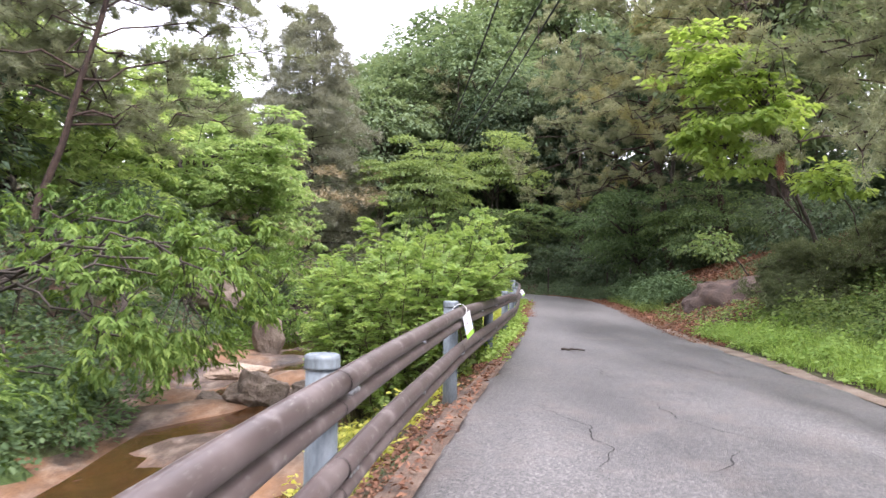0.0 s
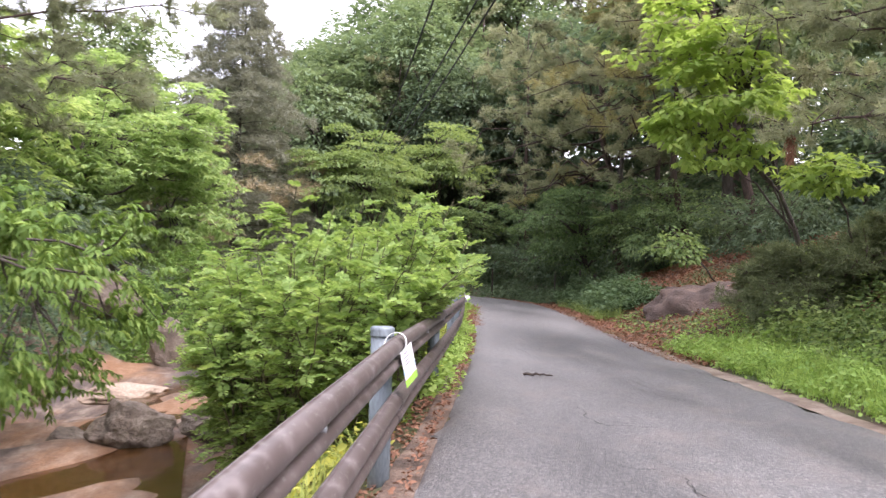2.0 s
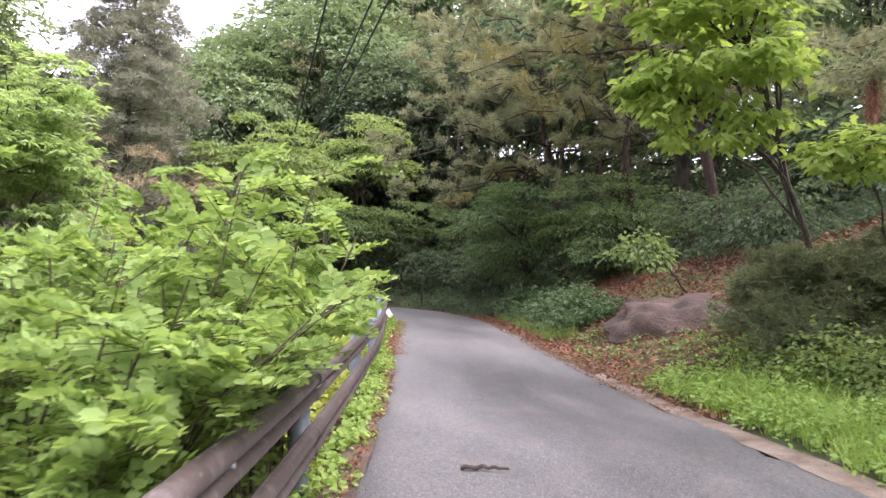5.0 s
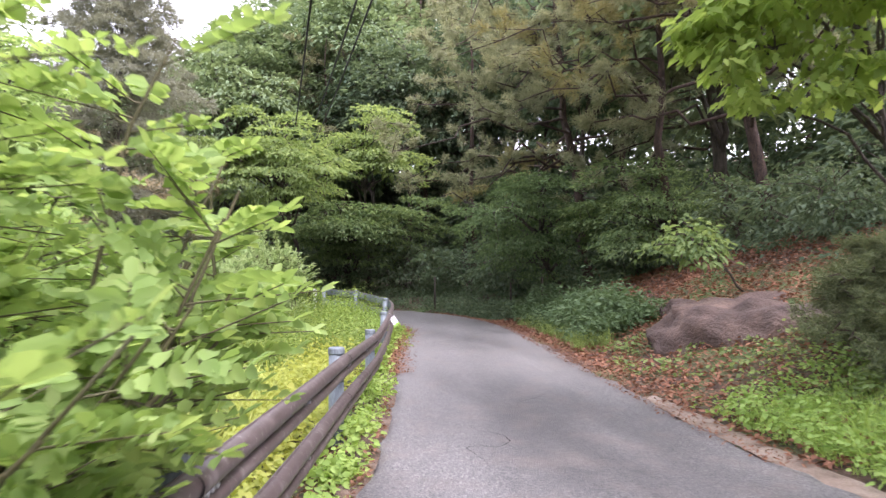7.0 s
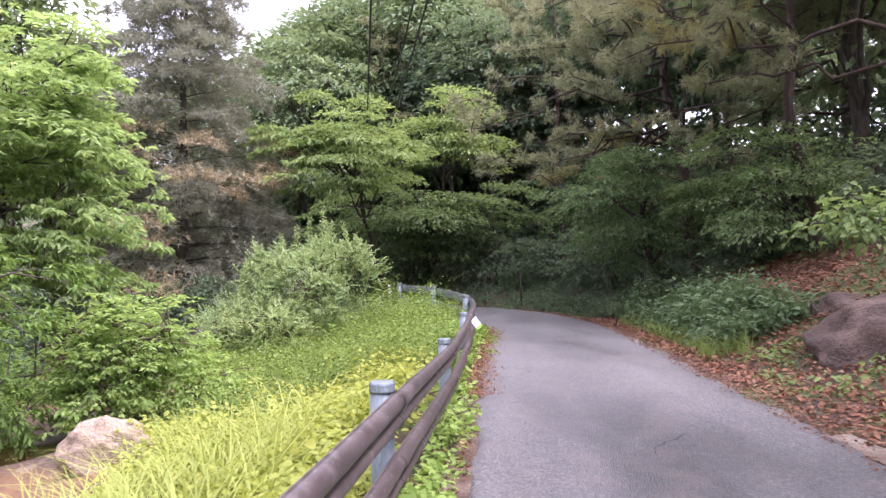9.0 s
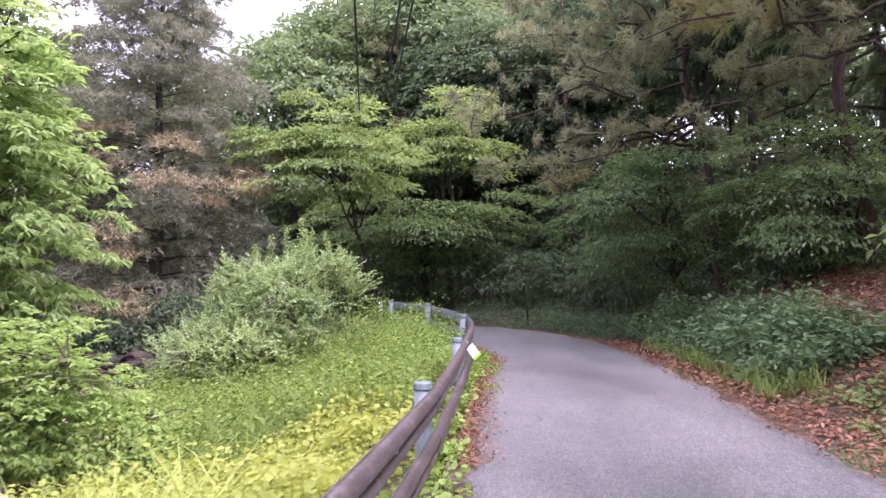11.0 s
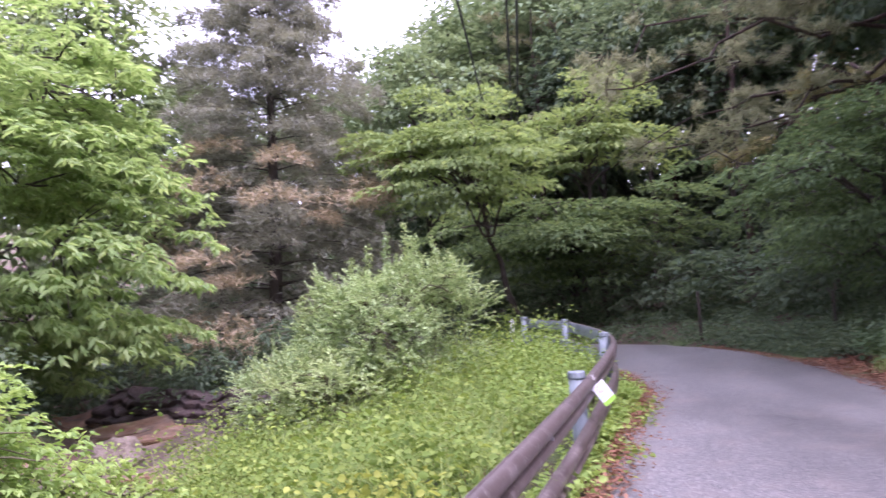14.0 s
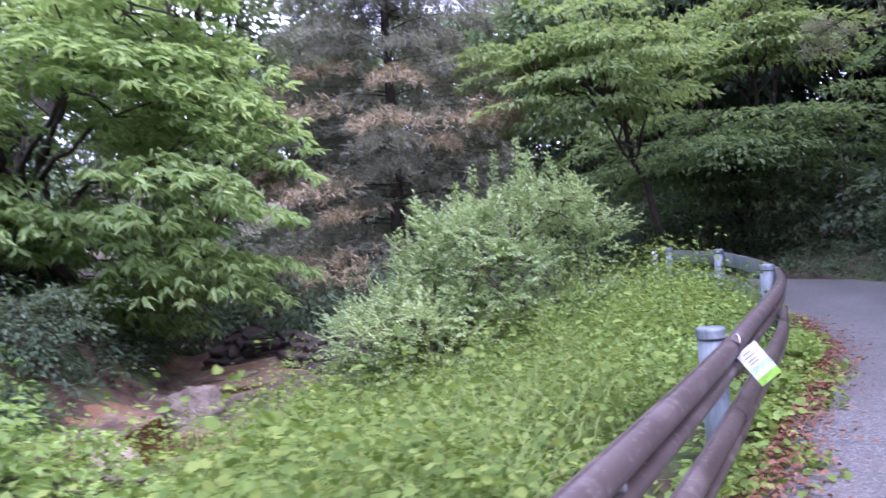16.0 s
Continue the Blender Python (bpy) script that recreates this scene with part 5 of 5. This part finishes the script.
boulder("boulder", "brown stone on the granite bed", (-2.2, 12.6, -0.72), (0.45, 0.3, 0.25), M_DROCK, 10, 0.16, 10)
boulder("boulder", "pale stone standing among the leaves", (-1.75, 12.9, 0.05), (0.3, 0.3, 0.32), M_PALEROCK, 11, 0.1, 0)
boulder("boulder", "upright tan stone on the far bank", (-4.4, 18.4, -0.3), (0.42, 0.35, 0.62), M_DROCK, 12, 0.12, 40)
boulder("boulder", "grey rock half hidden in leaves", (-6.0, 19.4, 0.75), (0.9, 0.6, 0.6), M_DROCK, 13, 0.16, 40)
boulder("boulder", "small pale stone in the stream bed", (-3.8, 24.8, -0.42), (0.3, 0.26, 0.32), M_PALEROCK, 14, 0.12, 40)
boulder("boulder", "flat granite slab in the stream bed", (-4.4, 15.6, -0.78), (1.0, 0.7, 0.22), M_PALEROCK, 15, 0.1, 20)
boulder("boulder", "mossy stone at the water's edge", (-5.0, 7.4, -0.85), (0.35, 0.3, 0.28), M_DROCK, 16, 0.16, 20)


def rock_ledge(a, b, foot, rise, seed):
    """A low cliff of bedded rock along the stream: strata stepping back one above another, broken by joints."""
    a, b = np.array(a, float), np.array(b, float)
    way = unit(b - a)
    back = np.array([-way[1], way[0]])
    if back[1] < 0:
        back = -back
    nu, nv = 150, 46
    V = np.zeros((nv, nu, 3))
    for k in range(nv):
        for i in range(nu):
            u, v = i / (nu - 1), k / (nv - 1)
            wob = noise.fractal(Vector((u * 7 + seed, v * 1.2, 0)), 1.0, 2.0, 4)
            bed = v * 6.5 + 0.8 * wob + 0.5 * u
            step = math.floor(bed)
            soft = step + smooth(0.55, 1.0, bed - step)
            joint = noise.noise(Vector((u * 13 + step * 3.7, step * 5.1, seed)))
            d = 0.2 * soft + 0.28 * joint + 0.05 * noise.fractal(Vector((u * 40, v * 14, seed)), 1.0, 2.0, 4)
            p = a + (b - a) * u + back * d
            V[k, i] = (p[0], p[1], foot + rise * v * (0.85 + 0.3 * wob))
    top = V[-1].copy()
    top[:, :2] += back * 1.5
    top[:, 2] -= 0.25
    V = np.concatenate([V, top[None]])
    ledge = thing("rock_ledge", (0, 0, 0), "dark layered wet rock ledge above the stream bed", "rock")
    for r0 in range(0, nv, 9):
        band = V[r0 : r0 + 10]
        i = (np.arange(len(band) - 1)[:, None] * nu + np.arange(nu - 1)).ravel()
        piece("stratum", mesh_from("stratum", band.reshape(-1, 3), np.stack([i, i + 1, i + nu + 1, i + nu], -1), M_LEDGE), ledge)


rock_ledge((-9.8, 32.2), (-4.3, 30.2), -1.15, 1.5, 3.0)
boulder("boulder", "pale stone at the foot of the ledge", (-5.0, 27.4, -0.45), (0.45, 0.4, 0.4), M_DROCK, 18, 0.15, 30)

# ---- low growth ----
rngc = np.random.default_rng(33)


def strip(n, side, y0, y1, d0, d1):
    """Places beside the road: between y0 and y1, from d0 to d1 metres off its edge."""
    y = rngc.uniform(y0, y1, n)
    d = rngc.uniform(d0, d1, n)
    keep = np.arange(len(LD)) < 192
    if side < 0:
        x = np.interp(y, LD[keep][:, 1], LD[keep][:, 0]) - d
    else:
        x = np.interp(y, RD[keep][:, 1], RD[keep][:, 0]) + d
    return x, y


def dry(p):
    m = ~land(p[0][None], p[1][None])[1][0]
    return p[0][m], p[1][m]


cover("vine_mass", "yellow-green vines and herbs covering the bank", "vines", dry(strip(3400, -1, 12.2, 21.3, 0.62, 5.0)), 18, 0.22, (0.06, 0.042), M_VINE, 0.38, 41, 0.55)
cover("vine_mass", "green vines and herbs covering the bank", "vines", dry(strip(4500, -1, 20.9, 34, 0.5, 6.5)), 20, 0.2, (0.046, 0.032), M_HILL, 0.66, 42, 0.9)
cover("vine_mass", "bright green vine leaves trailing behind the rail", "vines", dry(strip(900, -1, 24.5, 34.0, 0.4, 1.7)), 16, 0.22, (0.045, 0.033), M_GRASS, 0.5, 58, 0.5)
cover("herbs", "bright weeds spreading over the asphalt edge", "plants", strip(90, -1, 22.3, 26.8, -0.25, 0.15), 14, 0.11, (0.045, 0.036), M_HILL, 0.2, 67)
cover("herbs", "dark weeds on the stream bank", "plants", dry((rngc.uniform(-7.5, -4.0, 1100), rngc.uniform(3.5, 11.5, 1100))), 13, 0.2, (0.09, 0.04), M_UNDER, 0.5, 68, 0.3)
cover("herbs", "dark leafy weeds overhanging the stream edge", "plants", (rngc.uniform(-5.6, -4.35, 420), rngc.uniform(5.5, 11.2, 420)), 14, 0.2, (0.085, 0.042), M_UNDER, 0.55, 73, 0.3)
cover("herbs", "leafy weeds along the edge of the stream bed", "plants", (rngc.uniform(-7.6, -4.8, 900), rngc.uniform(18.5, 26, 900)), 13, 0.22, (0.09, 0.045), M_PEACH, 0.45, 69, 0.3)
cover("herbs", "small leafy plants at the foot of the rail", "plants", strip(420, -1, 10, 30, 0.0, 0.35), 14, 0.12, (0.06, 0.045), M_GRASS, 0.22, 43)
cover("herbs", "weeds behind the rail", "plants", dry(strip(900, -1, -4, 12, 0.35, 2.2)), 12, 0.16, (0.07, 0.04), M_VINE, 0.3, 44)
cover("bank_plants", "leafy green plants below the wooded bank", "plants", strip(700, 1, 22.4, 30, 0.7, 2.3), 26, 0.24, (0.095, 0.05), M_BANK, 0.68, 45, 0.3)
cover("bank_plants", "leafy plants along the wooded verge", "plants", strip(700, 1, 30.5, 36, 0.4, 2.2), 12, 0.2, (0.10, 0.05), M_DARK, 0.4, 46)
cover("bank_plants", "leafy plants on the bank behind the grass", "plants", strip(1300, 1, 5, 15.5, 1.7, 5.0), 14, 0.22, (0.09, 0.045), M_HERB, 0.6, 47, 0.4)
cover("bank_plants", "scattered small plants in the leaf litter", "plants", strip(130, 1, 14.5, 21.5, 0.6, 2.6), 12, 0.14, (0.08, 0.045), M_MAPLE, 0.22, 48)
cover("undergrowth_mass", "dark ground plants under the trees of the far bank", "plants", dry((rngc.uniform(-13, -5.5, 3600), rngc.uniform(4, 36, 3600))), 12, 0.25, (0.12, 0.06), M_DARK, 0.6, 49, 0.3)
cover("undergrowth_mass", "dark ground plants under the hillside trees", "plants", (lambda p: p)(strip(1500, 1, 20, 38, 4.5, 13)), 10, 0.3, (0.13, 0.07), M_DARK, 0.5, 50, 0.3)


def outer(n, i0, i1, d0, d1):
    """Places beyond the outer edge of the bend."""
    i = rngc.integers(i0, i1, n)
    way = unit(np.gradient(RD, axis=0))[i]
    p = RD[i] + np.stack([way[:, 1], -way[:, 0]], 1) * rngc.uniform(d0, d1, n)[:, None]
    return p[:, 0], p[:, 1]


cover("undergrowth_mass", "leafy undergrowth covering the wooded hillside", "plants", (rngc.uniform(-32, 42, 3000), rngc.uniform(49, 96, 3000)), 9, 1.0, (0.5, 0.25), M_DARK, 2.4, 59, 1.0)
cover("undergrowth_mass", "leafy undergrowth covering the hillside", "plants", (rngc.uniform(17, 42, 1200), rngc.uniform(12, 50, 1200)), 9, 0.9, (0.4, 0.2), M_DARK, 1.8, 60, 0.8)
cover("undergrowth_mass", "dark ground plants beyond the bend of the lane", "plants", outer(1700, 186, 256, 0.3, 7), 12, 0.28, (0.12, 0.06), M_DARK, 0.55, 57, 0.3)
grass("verge_grass", "bright green roadside grass", strip(2300, 1, 3, 16.0, 0.42, 2.1), 0.34, M_GRASS, 51, 0.011, 0.9, 8)
grass("verge_grass", "taller tufts of roadside grass", strip(90, 1, 4, 15.0, 0.7, 2.4), 0.62, M_GRASS, 71, 0.012, 1.1, 18)
cover("herbs", "bright leafy weeds among the roadside grass", "plants", strip(1500, 1, 4, 16.5, 0.3, 2.4), 12, 0.18, (0.06, 0.038), M_GRASS, 0.34, 72, 0.35)
cover("herbs", "knee-high green weeds where the verge meets the bank", "plants", strip(700, 1, 4, 16.0, 1.5, 3.2), 16, 0.24, (0.075, 0.04), M_MAPLE, 0.75, 74, 0.4)
grass("verge_grass", "green grass at the edge of the bank plants", strip(360, 1, 22, 29, 0.45, 1.2), 0.45, M_SGRASS, 52, 0.012, 0.7, 8)
grass("bank_grass", "long arching yellow-green grass behind the rail", dry(strip(150, -1, 12.8, 19.0, 1.35, 3.4)), 1.25, M_YGRASS, 53, 0.016, 1.2, 13)
grass("bank_grass", "yellow-green grass behind the rail", dry(strip(800, -1, -4, 12, 0.55, 1.9)), 0.42, M_YGRASS, 54, 0.010, 0.7, 8)
grass("bank_grass", "green grass on the slope", dry(strip(520, -1, 20.8, 30, 0.7, 5.5)), 0.8, M_SGRASS, 55, 0.011, 1.1, 12)
grass("dry_stalks", "thin dry brown stalks in the vines", dry(strip(260, -1, 20, 31, 0.6, 5.0)), 0.6, M_LITTER, 66, 0.005, 1.2, 5)
grass("bank_grass", "tufts of grass beside the rail", strip(160, -1, 25, 34, 0.6, 0.9), 0.5, M_GRASS, 56, 0.008, 0.5, 6)


def litter(name, label, picks, size, seed, lift=0.02):
    rng = np.random.default_rng(seed)
    x, y = picks
    n = len(x)
    z, bed, on, right = (q[0] for q in land(x[None], y[None]))
    f = np.clip(near(LD, x, y)[0] / np.maximum(near(LD, x, y)[0] + near(RD, x, y)[0], 1e-6), 0, 1)
    z = np.where(on, road_z(y, f) + 0.012, z) + lift * rng.random(n)
    a = rng.uniform(0, 2 * np.pi, n)
    D = np.stack([np.cos(a), np.sin(a), rng.normal(size=n) * 0.3], 1)
    N = np.array([0, 0, 1.0]) + rng.normal(size=(n, 3)) * 0.4
    k = rng.uniform(0.5, 1.4, n)
    V, F = leaf_arrays(np.stack([x, y, z + 0.01], 1), D, N, size * k, size * 0.5 * k, fold=0.35, droop=-0.1)
    tagged(new(name, mesh_from(name, V, F, M_LITTER)), label, "leaf litter", kind="stuff")


litter("leaf_litter", "rust-brown fallen leaves on the bank", strip(30000, 1, 14, 31, 0.1, 5.5), 0.08, 61, 0.06)
litter("leaf_litter", "rust-brown fallen leaves under the trees", strip(14000, 1, 17, 42, 5.5, 12), 0.13, 62, 0.06)
litter("leaf_litter", "red-brown leaf crumbs along the asphalt edge", (lambda p: (p[0] + 0.0, p[1]))((lambda q: (q[0] + 0.02 + 0.16 * np.abs(np.random.default_rng(9).normal(size=len(q[0]))), q[1]))(strip(6500, -1, 19, 30, 0.0, 0.2))), 0.04, 63, 0.008)
litter("leaf_litter", "red-brown leaf crumbs along the asphalt edge", strip(5200, 1, 14, 36, -0.3, 0.3), 0.04, 64, 0.008)
litter("leaf_litter", "brown fallen leaves by the rail posts", strip(5200, -1, 0, 17, -0.08, 0.4), 0.05, 65, 0.012)

# ---- small things ----
stick = bend((1.91, 11.68, 0.178), (2.28, 11.63, 0.176), 0.012, 10, 0.006, np.random.default_rng(4))
V, F = tubes([(stick, np.linspace(0.02, 0.01, 10)), (bend((2.06, 11.66, 0.18), (2.13, 11.74, 0.182), 0.0, 4), np.linspace(0.008, 0.003, 4))], 7)
tagged(new("stick", mesh_from("stick", V, F, M_STICK, True)), "dark broken stick lying on the asphalt", "stick")
for x, y, h in ((5.35, 36.9, 1.35), (7.6, 33.6, 1.0), (8.1, 31.4, 1.0)):
    bm = revolve([(0.035, -0.3), (0.035, h - 0.02), (0.025, h)], 10)
    me = bpy.data.meshes.new("stake")
    bm.to_mesh(me)
    bm.free()
    me.materials.append(M_STICK)
    ob = tagged(new("fence_stake", me), "thin dark wooden stake at the wood's edge", "stake", "stakes at the wood's edge")
    ob.location = (x, y, ground_at(x, y))
p = thing("white_marker", (8.1, 38.9, ground_at(8.1, 38.9)), "small white marker plate on a thin stake", "marker")
part("stake", revolve([(0.02, -0.2), (0.02, 1.35)], 8), M_STICK, p)
part("plate", slab(0.22, 0.16, 0.01, 0.002), M_PAPER, p).location = (0, -0.03, 1.3)

# the striped marker post where the rail swings away
marker = thing("hazard_post", (0.74, 33.9, ground_at(0.74, 33.9) - 0.05), "short post with black and white diagonal stripes", "post")
part("core", revolve([(0.055, -0.3), (0.055, 1.02), (0.045, 1.04)], 14), M_PAPER, marker)
for k in range(5):
    V, F = [], []
    for j in range(9):
        a = math.pi + math.pi * j / 8
        z = 0.42 + 0.12 * k + 0.09 * j / 8
        V += [(0.057 * math.cos(a), 0.057 * math.sin(a), z), (0.057 * math.cos(a), 0.057 * math.sin(a), z + 0.055)]
        if j:
            F.append((2 * j - 2, 2 * j, 2 * j + 1, 2 * j - 1))
    piece("stripe", mesh_from("stripe", V, F, M_INK), marker)

# ---- wires ----
for (x0, z0), (x1, z1) in (((2.2, 8.9), (-1.3, 8.8)), ((3.9, 8.8), (-0.5, 8.8)), ((3.7, 9.2), (-0.7, 9.3))):
    s = np.linspace(0, 1, 40)
    line = np.stack([x0 + (x1 - x0) * s, 5 + 50 * s, z0 + (z1 - z0) * s - 3.6 * s * (1 - s)], 1)
    V, F = tubes([(line, np.full(40, 0.028))], 6)
    tagged(new("overhead_wire", mesh_from("overhead_wire", V, F, M_WIRE, True)), "thin black overhead wire above the lane", "wire", "overhead wires")
